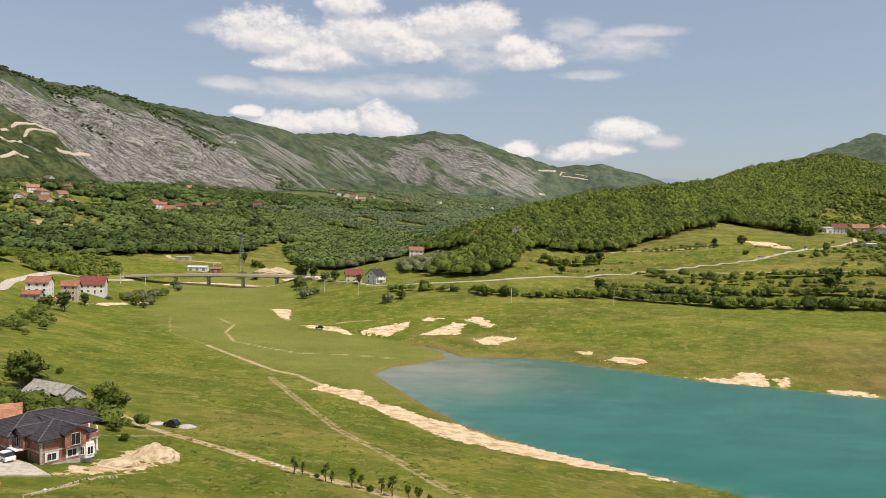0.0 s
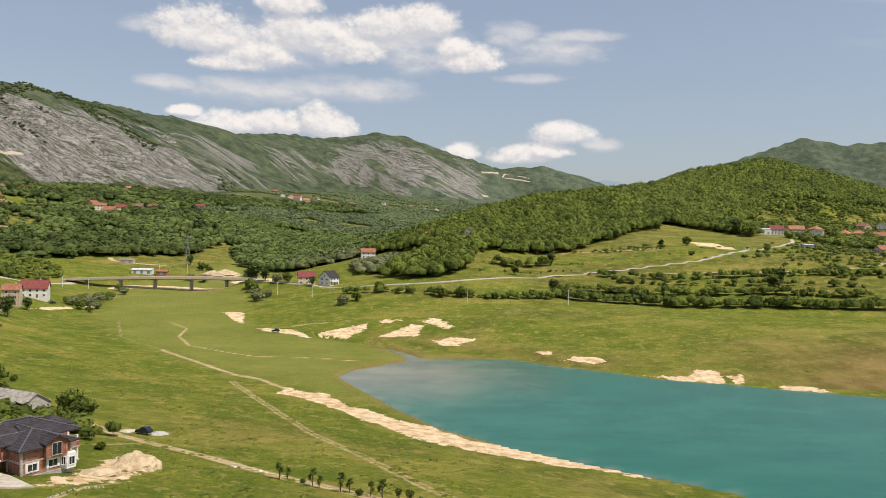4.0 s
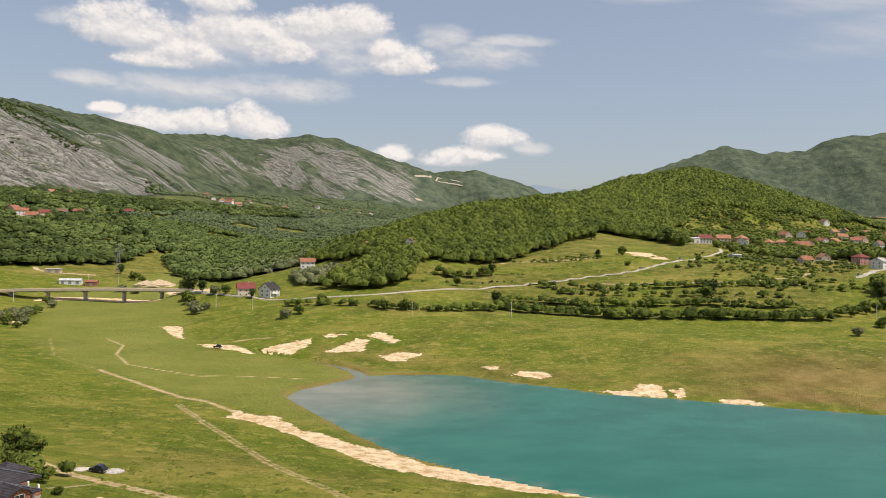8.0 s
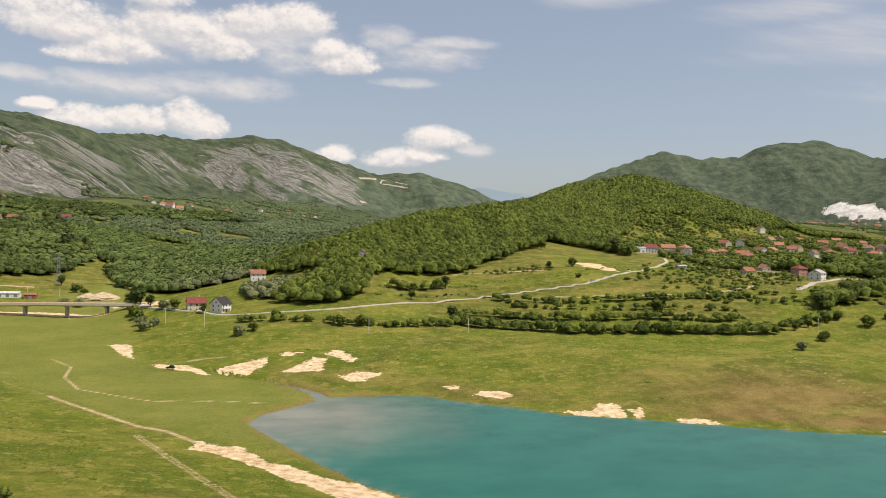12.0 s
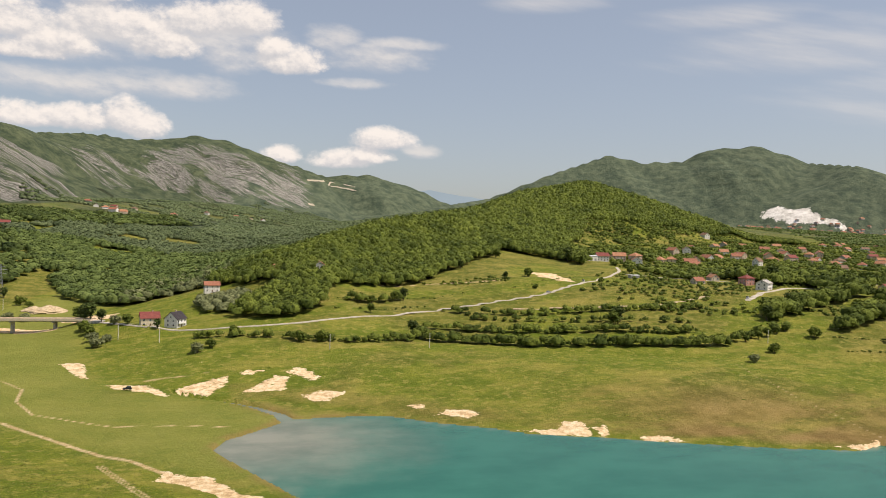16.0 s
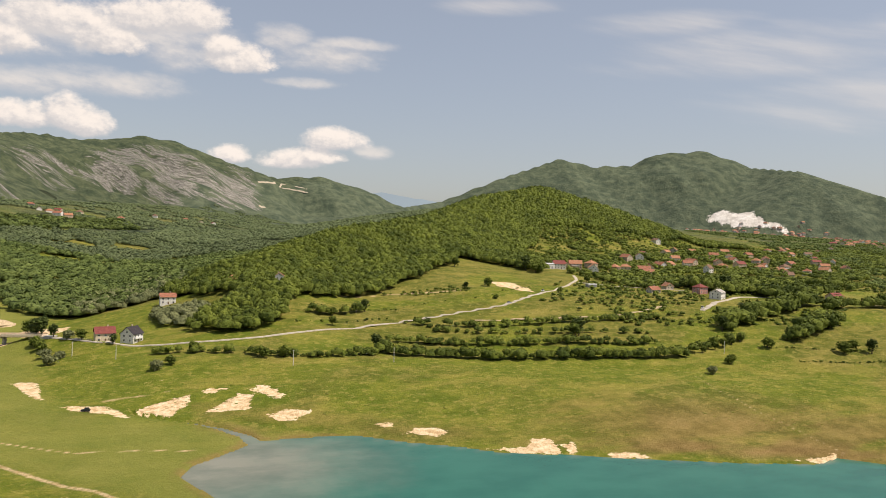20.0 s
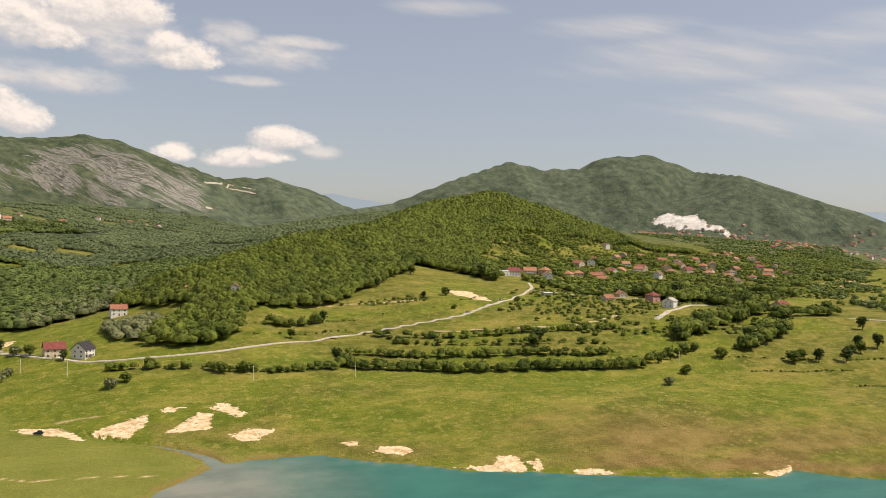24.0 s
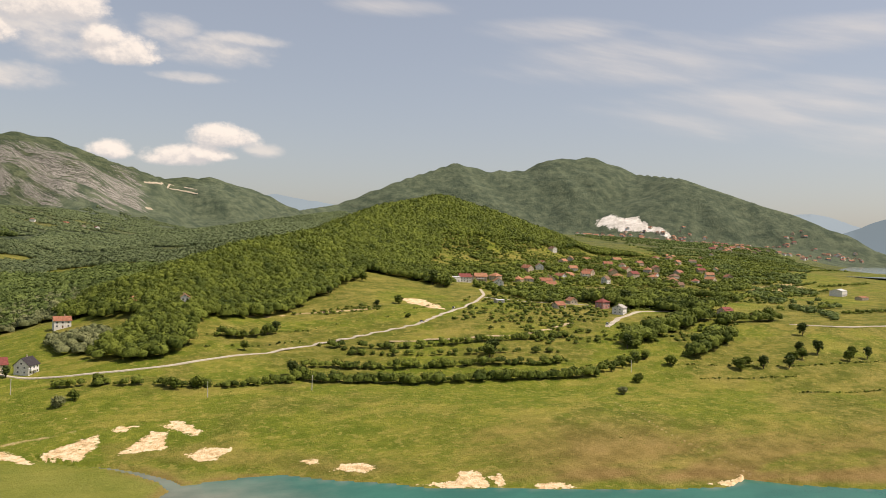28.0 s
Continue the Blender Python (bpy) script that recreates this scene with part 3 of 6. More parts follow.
me = fast_mesh("ground", np.stack([gx, gy, gz], 1), quads, M_GROUND)
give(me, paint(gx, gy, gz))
tagged(new("ground", me), "grassy valley floor, meadows and wooded mountain slopes", "ground", kind="structure")


def water_sheet(name, x0, y0, x1, y1, z, step, label):
    xs, ys = np.arange(x0, x1 + 1.0, step), np.arange(y0, y1 + 1.0, step)
    x, y = (v.ravel() for v in np.meshgrid(xs, ys))
    n = len(xs)
    i = (np.arange(len(ys) - 1)[:, None] * n + np.arange(n - 1)[None, :]).ravel()
    me = fast_mesh(name, np.stack([x, y, np.full(len(x), z)], 1), np.stack([i, i + 1, i + n + 1, i + n], 1), M_WATER)
    head = np.hypot((x + 30) * .75, y - 325)
    shore = within(LAKE, x, y)
    give(me, {"milk": np.maximum.reduce([1.25 - head / 70, .62 - np.abs(shore) / 7, .9 * ease(355, 370, y)]) if z < 1 else np.full(len(x), .75)})
    return tagged(new(name, me), label, "lake", kind="structure")


water_sheet("water", -60, -300, 1000, 424, 0.0, 6, "calm turquoise lake water, milky at its shallow head")
water_sheet("water_far", 1400, 500, 4900, 3000, FAR_LEVEL - .8, 100, "pale distant arm of the lake")


# ---- ridges on the horizon, haze painted as glow ----
def far_ridge(name, line, reach, colour, label):
    """A distant ridge, its haze painted on as a blue glow. line: turn and height in degrees."""
    turns = np.linspace(line[0][0], line[-1][0], 160)
    rise = np.interp(turns, *zip(*line)) + .05 * rough(turns * 100, turns * 0 + reach, 60, 81, 4)
    k = Nodes(name + "_haze_glow", 1.0, 0.0)
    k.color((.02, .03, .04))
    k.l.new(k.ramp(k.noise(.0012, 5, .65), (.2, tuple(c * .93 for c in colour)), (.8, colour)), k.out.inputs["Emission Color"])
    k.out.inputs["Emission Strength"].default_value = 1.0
    verts, faces = [], []
    for i, (a, e) in enumerate(zip(np.radians(turns), np.radians(rise))):
        for r, z in ((reach, 20.0), (reach * 1.004, 90 + reach * 1.004 * math.tan(e)), (reach * 1.02, 20.0)):
            verts.append((r * math.sin(a), r * math.cos(a), z))
        if i:
            faces += [(3 * i - 3, 3 * i, 3 * i + 1, 3 * i - 2), (3 * i - 2, 3 * i + 1, 3 * i + 2, 3 * i - 1)]
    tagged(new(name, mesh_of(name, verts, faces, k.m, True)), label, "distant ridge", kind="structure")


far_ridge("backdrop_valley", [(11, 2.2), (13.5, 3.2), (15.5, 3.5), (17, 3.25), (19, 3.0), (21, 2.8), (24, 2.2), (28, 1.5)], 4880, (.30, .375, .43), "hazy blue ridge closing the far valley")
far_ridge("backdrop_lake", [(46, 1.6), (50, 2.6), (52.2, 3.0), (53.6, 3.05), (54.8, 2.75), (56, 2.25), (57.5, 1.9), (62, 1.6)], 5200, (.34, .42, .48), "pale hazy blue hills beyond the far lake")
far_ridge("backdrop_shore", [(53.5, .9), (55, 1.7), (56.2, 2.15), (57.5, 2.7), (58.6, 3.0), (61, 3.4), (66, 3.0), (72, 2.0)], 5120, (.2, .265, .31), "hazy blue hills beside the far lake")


# ---- woods ----
def blob(seed, level=1, squash=.85):
    """A lumpy ball of foliage of radius 1: vertices and triangles."""
    b = bmesh.new()
    bmesh.ops.create_icosphere(b, subdivisions=level, radius=1)
    rnd = random.Random(seed)
    for v in b.verts:
        v.co *= 1 + rnd.uniform(-.28, .25)
        v.co.z = max(v.co.z * squash, -.4)
    out = np.array([v.co[:] for v in b.verts]), np.array([[v.index for v in f.verts] for f in b.faces])
    b.free()
    return out


def sprigs(seed, count, size, low=-.3):
    """Leafy twigs that lie about a dome of radius 1: each one triangle, turned outwards but uneven."""
    r = np.random.RandomState(seed)
    c = r.normal(size=(count * 4, 3))
    c /= np.linalg.norm(c, axis=1)[:, None]
    c = c[c[:, 2] > low][:count]
    u = np.cross(c, r.normal(size=c.shape))
    u /= np.linalg.norm(u, axis=1)[:, None]
    w = np.cross(c, u)
    ang = np.array([0, 2.1, 4.2])[None, :] + r.uniform(-.4, .4, (len(c), 3))
    reach = size * r.uniform(.6, 1.4, (len(c), 3))
    v = c[:, None, :] * r.uniform(.9, 1.16, (len(c), 1, 1)) + u[:, None, :] * (np.cos(ang) * reach)[:, :, None] + w[:, None, :] * (np.sin(ang) * reach)[:, :, None]
    v = v + r.normal(size=v.shape) * size * .35
    return v.reshape(-1, 3), np.arange(len(c) * 3).reshape(-1, 3)


def dome(seed, level, count, size):
    """The lit upper part of a crown, without its underside, and twigs about it."""
    v, f = blob(seed, level, 1.0)
    f = f[v[f][:, :, 2].mean(1) > -.36]
    sv, sf = sprigs(seed + 31, count, size)
    return np.concatenate([v, sv]), np.concatenate([f, sf + len(v)])


LUMPS = [dome(s, 1, 30, .24) for s in range(10)]
LOW_LUMPS = [dome(s, 0, 4, .3) for s in range(6)]
FAR_LUMPS = [dome(s, 0, 15, .32) for s in range(10)]


def crowd(name, spots, material, label, category="woods", lumps=3, shapes=LUMPS, seed=5):
    """Many small trees in one mesh. spots: x, y, z, height, width. A broad dome for each, and smaller ones at its side."""
    rnd = np.random.RandomState(seed)
    spots = np.asarray(spots, float)
    n = len(spots)
    vs, fs, ts, base = [], [], [], 0
    tint = rnd.rand(n)
    for q in range(lumps):
        pick = rnd.randint(len(shapes), size=n)
        a, b = rnd.rand(2, n) * 6.28
        x, y, z, h, wd = spots.T
        if q == 0:
            s, off, up = wd * (.5 if lumps == 1 else rnd.uniform(.42, .54, n)), np.zeros(n), h * (.45 if lumps == 1 else .6)
            tall = np.clip(h * .48 / s, .12, 1.15)
        else:
            s, off, up = wd * rnd.uniform(.2, .3, n), wd * rnd.uniform(.22, .36, n), h * rnd.uniform(.42, .78, n)
            tall = rnd.uniform(.9, 1.35, n)
        cx, cy, cz = x + off * np.cos(b), y + off * np.sin(b), z + up
        for k, (v, f) in enumerate(shapes):
            i = np.nonzero(pick == k)[0]
            if not len(i):
                continue
            c, sn, sz = np.cos(a[i])[:, None], np.sin(a[i])[:, None], s[i][:, None]
            out = np.stack([(v[None, :, 0] * c - v[None, :, 1] * sn) * sz + cx[i][:, None], (v[None, :, 0] * sn + v[None, :, 1] * c) * sz + cy[i][:, None],
                            v[None, :, 2] * sz * tall[i][:, None] + cz[i][:, None]], -1)
            vs.append(out.reshape(-1, 3))
            fs.append((f[None] + (base + np.arange(len(i)) * len(v))[:, None, None]).reshape(-1, 3))
            ts.append(np.repeat(np.clip(tint[i] + rnd.uniform(-.15, .15, len(i)), 0, 1), len(v)))
            base += len(i) * len(v)
    me = fast_mesh(name, np.concatenate(vs), np.concatenate(fs), material, True)
    give(me, {"tint": np.concatenate(ts)})
    return tagged(new(name, me), label, category, kind="stuff")


def scatter(poly, gap, seed, keep=None):
    """Jittered places in a polygon, gap metres apart."""
    rnd = np.random.RandomState(seed)
    p = np.array(poly, float)
    xs, ys = np.arange(p[:, 0].min(), p[:, 0].max(), gap), np.arange(p[:, 1].min(), p[:, 1].max(), gap * .87)
    x, y = np.meshgrid(xs, ys)
    x[1::2] += gap / 2
    x, y = (x + rnd.uniform(-.42, .42, x.shape) * gap).ravel(), (y + rnd.uniform(-.42, .42, y.shape) * gap).ravel()
    ok = inside(poly, x, y)
    if keep is not None:
        ok &= keep(x, y)
    return x[ok], y[ok]


def wood(poly, gap, tall, seed, keep=None):
    x, y = scatter(poly, gap, seed, keep)
    rnd = np.random.RandomState(seed + 1)
    h = tall * rnd.uniform(.7, 1.25, len(x))
    return np.stack([x, y, land(x, y) - .3, h, np.minimum(gap, tall * 1.1) * rnd.uniform(1.15, 1.75, len(x))], 1)


def hedge(line, gap, tall, seed, spread=2.0, gaps=0.0):
    """Bushes along a line, some left out."""
    rnd = np.random.RandomState(seed)
    out = []
    for p, q in zip(line, line[1:]):
        n = max(1, int(math.hypot(q[0] - p[0], q[1] - p[1]) / gap))
        k = (np.arange(n) + rnd.rand(n)) / n
        k = k[rnd.rand(n) >= gaps]
        n = len(k)
        x, y = p[0] + (q[0] - p[0]) * k + rnd.uniform(-1, 1, n) * spread, p[1] + (q[1] - p[1]) * k + rnd.uniform(-1, 1, n) * spread
        h = tall * rnd.uniform(.5, 1.3, n)
        out.append(np.stack([x, y, np.zeros(n), h, h * rnd.uniform(1.0, 1.6, n)], 1))
    return np.concatenate(out)


def planted(rows):
    """Rows of bushes set on the ground."""
    rows = np.concatenate(rows)
    rows[:, 2] = land(rows[:, 0], rows[:, 1]) - .2
    return rows


HILL_WOOD = [(-16, 566), (4, 545), (30, 541), (50, 566), (62, 614), (92, 640), (150, 668), (200, 722), (268, 800), (300, 860), (325, 848), (345, 806), (354, 758), (392, 800), (412, 900),
             (460, 1010), (520, 1090), (600, 1230), (700, 1250), (850, 1285), (1000, 1350), (1200, 1360), (1200, 1480), (900, 1560), (700, 1600), (480, 1450), (300, 1250), (120, 1050), (10, 850), (-35, 740), (-18, 690), (25, 640)]
GLADES = [[(-6, 690), (-40, 700), (-40, 650), (-10, 655)]]
open_ground = lambda x, y: ~inside(GLADES[0], x, y) & ((np.abs(x - 392) > 13) | (y > 832) | (y < 770))
hill = wood(HILL_WOOD, 6.0, 10, 1, open_ground)
# the far side of the ridge is never in sight
hill = hill[inside([(-60, 500), (-60, 690), (90, 960), (290, 1200), (510, 1420), (730, 1540), (1260, 1490), (1260, 500)], hill[:, 0], hill[:, 1])]
crowd("hill_wood", hill[hill[:, 1] < 900], M_FOREST, "dense green deciduous wood covering the hill's lower slope")
crowd("hilltop_wood", hill[hill[:, 1] >= 900], M_FOREST, "dense green deciduous wood covering the hill's top", lumps=2, shapes=FAR_LUMPS)
patches = lambda lo, seed, size=110: (lambda x, y: rough(x, y, size, seed, 3) > lo)
VALLEY_WOOD = [(-95, 690), (-35, 745), (20, 870), (120, 1050), (300, 1250), (420, 1500), (300, 1900), (60, 1900), (-200, 1600), (-310, 1250), (-260, 1080), (-190, 900), (-150, 760)]
valley = wood(VALLEY_WOOD, 7.6, 8, 2, lambda x, y: (patches(-.62, 42, 45)(x, y) & ((y < 1150) | patches(-.25, 52, 70)(x, y))) & ~inside(HILL_WOOD, x, y))
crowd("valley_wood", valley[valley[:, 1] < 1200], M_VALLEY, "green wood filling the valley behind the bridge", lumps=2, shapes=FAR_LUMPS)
crowd("upper_valley_wood", valley[valley[:, 1] >= 1200], M_FAR, "green wood further up the valley, muted by painted haze", lumps=1, shapes=FAR_LUMPS)
crowd("willow_scrub", wood([(-95, 690), (-20, 730), (30, 850), (-30, 900), (-110, 780)], 8, 7, 12), M_SCRUB, "pale green willow scrub along the stream")
LOW_RIDGE = [(-60, 1700), (200, 1750), (420, 1500), (640, 1680), (820, 2150), (1050, 2600), (1250, 3050), (1150, 3350), (700, 2950), (300, 2600), (0, 2100)]
crowd("ridge_wood", wood(LOW_RIDGE, 12, 9, 3, patches(-.9, 58, 60)), M_FAR, "green wood on the low ridge behind the hill, muted by painted haze", lumps=1, shapes=LOW_LUMPS)
LEFT_SLOPE = [(-300, 700), (-262, 762), (-215, 800), (-200, 900), (-270, 1080), (-320, 1250), (-210, 1620), (-60, 1900), (-200, 2400), (-420, 2300), (-560, 1900), (-500, 1500), (-620, 1250), (-760, 1200), (-700, 900), (-520, 700), (-380, 660)]
NEAR_HOUSES = [(-553, 1012), (-640, 1144), (-660, 1120), (-525, 977), (-506, 962), (-488, 930), (-500, 905), (-472, 908), (-493, 985), (-455, 926), (-511, 1039), (-382, 1029), (-368, 1024),
               (-360, 1045), (-352, 1080), (-395, 1040), (-344, 1129), (-442, 1327), (-309, 1257), (-222, 690), (-205, 688), (-247, 726), (-262, 735), (-215, 765), (-232, 750), (-330, 760), (-310, 780), (-420, 800), (-400, 820)]


def slope_cover(lo, seed, size):
    def keep(x, y):
        ok = (rough(x * .8, y * 1.6, size, seed, 3) > lo) & (land(x, y) < 112)
        for hx, hy in NEAR_HOUSES:
            ok &= (np.hypot(x - hx, y - hy) > 12) & ((np.abs(x - hx) > 10) | (y > hy) | (y < hy - 26))
        return ok
    return keep


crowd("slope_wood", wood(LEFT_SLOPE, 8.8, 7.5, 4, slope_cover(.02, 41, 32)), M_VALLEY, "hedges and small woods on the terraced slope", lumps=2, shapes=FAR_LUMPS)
crowd("slope_dark_wood", wood(LEFT_SLOPE, 10, 9.5, 16, slope_cover(.2, 48, 60)), M_DARK, "darker copses on the terraced slope", lumps=2, shapes=FAR_LUMPS)
crowd("slope_orchard", wood(LEFT_SLOPE, 14, 3.6, 6, slope_cover(-.5, 43, 110)), M_VALLEY, "scattered fruit trees on the terraced slope", lumps=1, shapes=FAR_LUMPS)
LOW_SLOPE = [(-300, 700), (-262, 762), (-250, 700), (-262, 640), (-290, 520), (-330, 480), (-420, 520), (-520, 700), (-380, 660)]
crowd("slope_bushes", wood(LOW_SLOPE, 7, 3.6, 17, patches(.0, 44, 60)), M_FOREST, "bushes and small trees on the meadow slope", "bushes", lumps=2, shapes=FAR_LUMPS)
VILLAGE = [(411, 818), (424, 823), (438, 826), (466, 836), (436, 783), (497, 831), (519, 841), (536, 826), (514, 786), (626, 895), (723, 1095), (911, 1208), (881, 1278),
           (859, 1085), (749, 943), (884, 1075), (812, 985), (975, 1131), (770, 921), (768, 877), (1166, 1286), (1308, 1399), (1133, 1189), (1203, 1215), (1352, 1331), (1560, 1490),
           (913, 969), (771, 840), (748, 806), (808, 832), (949, 935), (965, 910), (840, 905), (870, 860), (1020, 1020), (1060, 1120), (700, 980)]


def clear_of_houses(x, y):
    ok = rough(x, y, 32, 45, 3) > .12
    for hx, hy in VILLAGE + [(641, 833), (400, 832), (397, 818), (402, 620), (436, 644), (446, 608), (436, 572)]:
        ok &= (np.hypot(x - hx, y - hy) > 11) & ((np.abs(x - hx) > 11) | (y > hy) | (y < hy - 30))
    return ok


MEADOWS = [(380, 870), (470, 1000), (620, 1090), (820, 1160), (1000, 1250), (1350, 1350), (1700, 1500), (1500, 1200), (1000, 850), (760, 700), (560, 560), (520, 590), (470, 620), (400, 640), (400, 740)]
crowd("village_wood", wood(MEADOWS, 9.5, 6, 7, clear_of_houses), M_FOREST, "hedges and garden trees round the village", lumps=2, shapes=FAR_LUMPS)
FIELDS = [(400, 560), (392, 700), (340, 690), (300, 640), (260, 600), (300, 500), (420, 470), (560, 500), (760, 640), (1500, 1150), (2100, 1550), (2300, 1900), (1700, 1620), (1100, 1400), (720, 1340), (520, 1150), (410, 930), (400, 800)]


def orchard_cover(x, y):
    ok = (rough(x, y, 90, 46, 3) > -.25) & (rough(x, y, 13, 56, 2) > -.05)
    for hx, hy in VILLAGE + [(402, 620), (436, 644), (446, 608), (436, 572), (531, 532), (549, 511), (641, 833)]:
        ok &= (np.abs(x - hx) > 9) | (y > hy + 8) | (y < hy - 22)
    for line in ([(279, 611), (332, 661), (372, 709), (393, 752)], [(360, 690), (391, 660), (427, 640), (450, 628)], [(381, 525), (430, 556), (465, 580), (508, 578), (560, 590), (620, 625)]):
        ok &= along(line, x, y)[0] > 6
    return ok


crowd("garden_bushes", wood(FIELDS, 7.5, 2.8, 18, orchard_cover), M_FOREST, "small fruit trees and bushes in gardens and fields", "bushes", lumps=1, shapes=FAR_LUMPS)
HILL_MEADOW = [(540, 1110), (520, 1160), (720, 1330), (900, 1330), (1050, 1270), (760, 1150), (620, 1070)]
crowd("meadow_copse", wood(HILL_MEADOW, 8, 5, 19, patches(.05, 57, 45)), M_FOREST, "small copses on the upper meadow above the village", lumps=2, shapes=FAR_LUMPS)
far_rows = []
for i in range(34):
    r = random.Random(70 + i)
    x, y = 640 + 46 * i + r.uniform(-60, 60), 520 + 40 * i + r.uniform(-60, 160)
    far_rows.append(hedge([(x, y), (x + r.uniform(90, 200), y + r.uniform(-10, 60))], 4, 4.5, 700 + i, 2.5, .1))
crowd("field_hedges", planted(far_rows), M_FOREST, "hedges between the fields of the plain", "hedge", lumps=1, shapes=FAR_LUMPS)
PLAIN = [(620, 480), (800, 600), (1000, 800), (1500, 1150), (2100, 1600), (2600, 2100), (2850, 2500), (2600, 2850), (2300, 3000), (1900, 2500), (1500, 1700), (1100, 1100), (760, 700)]
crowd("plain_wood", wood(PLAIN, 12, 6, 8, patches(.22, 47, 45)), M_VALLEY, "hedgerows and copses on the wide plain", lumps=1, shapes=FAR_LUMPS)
SCRUB_FACE = [(-1000, 1200), (-903, 1554), (-850, 1654), (-800, 1755), (-775, 1955), (-730, 2155), (-675, 2355), (-640, 2360), (-560, 2000), (-600, 1600), (-640, 1250)]
crowd("mountain_scrub", wood(SCRUB_FACE, 10, 4.5, 9, lambda x, y: (rough(x * .5, y * 2, 160, 51, 4) > .12) | (along(CRESTS[1][0], x, y)[0] < 40)), M_DARK, "dark scrub clinging to the rocky mountain face", lumps=1, shapes=FAR_LUMPS)
crowd("copse", wood([(-34, 588), (-8, 574), (4, 600), (-8, 640), (-38, 640)], 6, 6, 13), M_SCRUB, "light green bushes below the wood", "bushes")
crowd("roadside_wood", wood([(455, 592), (520, 545), (566, 575), (575, 660), (500, 690), (462, 655)], 8.5, 11, 14, lambda x, y: (np.hypot(x - 531, y - 532) > 14) & (np.hypot(x - 480, y - 582) > 16)), M_FOREST, "tall trees beside the village road")
FAR_VALLEY = [(-430, 1900), (-60, 1900), (0, 2100), (300, 2600), (700, 2950), (800, 3700), (200, 3650), (-350, 2800), (-480, 2350)]
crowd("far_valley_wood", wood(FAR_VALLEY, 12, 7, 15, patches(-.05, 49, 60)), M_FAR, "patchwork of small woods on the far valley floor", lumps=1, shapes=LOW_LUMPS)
# hedges and orchard rows between the terraced fields
rows = []
for i, (line, gap, tall, spread, gaps) in enumerate([
        ([(99, 490), (112, 478), (151, 471), (178, 461), (214, 450), (268, 437), (294, 432)], 1.7, 5.6, 2.6, .03),
        ([(113, 516), (150, 506), (199, 485), (245, 471), (290, 460)], 2.2, 4.4, 1.5, .08),
        ([(136, 557), (162, 541), (209, 528), (257, 522), (330, 512)], 2.8, 4.4, 2.5, .15),
        ([(150, 535), (205, 508), (240, 498), (300, 482)], 3.2, 3.6, 2, .25),
        ([(-39, 516), (-7, 502), (34, 484), (60, 478), (96, 482)], 2.4, 4.2, 2, .12),
        ([(70, 590), (100, 596), (118, 601)], 4, 6, 2, 0),
        ([(360, 470), (400, 492), (440, 505), (500, 520)], 2.6, 10, 6, 0),
        ([(385, 436), (425, 452), (455, 464)], 2.4, 9.5, 4, 0),
        ([(300, 440), (330, 446), (352, 452)], 3.6, 5, 4, .1),
        ([(480, 500), (520, 498), (556, 495)], 2.6, 8, 5, 0),
        ([(640, 560), (700, 560), (780, 590)], 5, 5, 3, .1),
        ([(700, 640), (860, 700), (960, 760)], 6, 4, 3, .1),
        ([(620, 720), (650, 690), (680, 650)], 5, 8, 4, 0),
        ([(-172, 300), (-182, 340), (-200, 385)], 4, 4.5, 6, .1),
        ([(-205, 500), (-200, 525), (-203, 560)], 4, 5, 5, .1),
        ([(-300, 470), (-270, 505), (-310, 640)], 6, 8, 8, .1),
        # low bush rows added to draw the dark shadow lines of the terraces
        ([(359, 432), (403, 409), (454, 391), (529, 375)], 1.8, 1.3, .6, .3), ([(355, 402), (394, 387), (435, 377)], 1.8, 1.2, .5, .3), ([(401, 354), (434, 342), (465, 335)], 1.6, 1.2, .5, .2),
        ([(56, 561), (92, 565), (130, 567)], 2.5, 1.4, .8, .3), ([(34, 481), (63, 481), (90, 478)], 2, 1.8, .8, .2), ([(61, 586), (102, 614), (144, 597)], 3, 1.2, .8, .4), ([(150, 600), (230, 612), (300, 660)], 3, 1.2, .8, .4),
        ([(-100, 160), (-84, 168), (-70, 172)], 1.6, 3.6, 3.5, 0), ([(-106, 176), (-96, 170), (-80, 160)], 1.8, 3.4, 3.5, 0), ([(-112, 205), (-100, 196)], 2.5, 4, 3, 0)]):
    rows.append(hedge(line, gap, tall, 60 + i, spread, gaps))
crowd("hedgerow", planted(rows), M_FOREST, "green hedgerows and bushes between the fields", "hedge", lumps=3)
orchard = []
for i in range(5):
    k = i / 4
    orchard.append(hedge([(150 + 30 * k, 660 - 18 * k), (226 - 5 * k, 655 - 22 * k)], 6, 2.6, 90 + i, .6, .1))
for i in range(9):
    orchard.append(hedge([(322 + 11 * i, 520 + 9 * i), (300 + 14 * i, 600 + 10 * i)], 7, 3.2, 110 + i, 1.2, .15))
crowd("orchard_trees", planted(orchard), M_FOREST, "rows of small fruit trees in the meadows", "orchard", lumps=1)

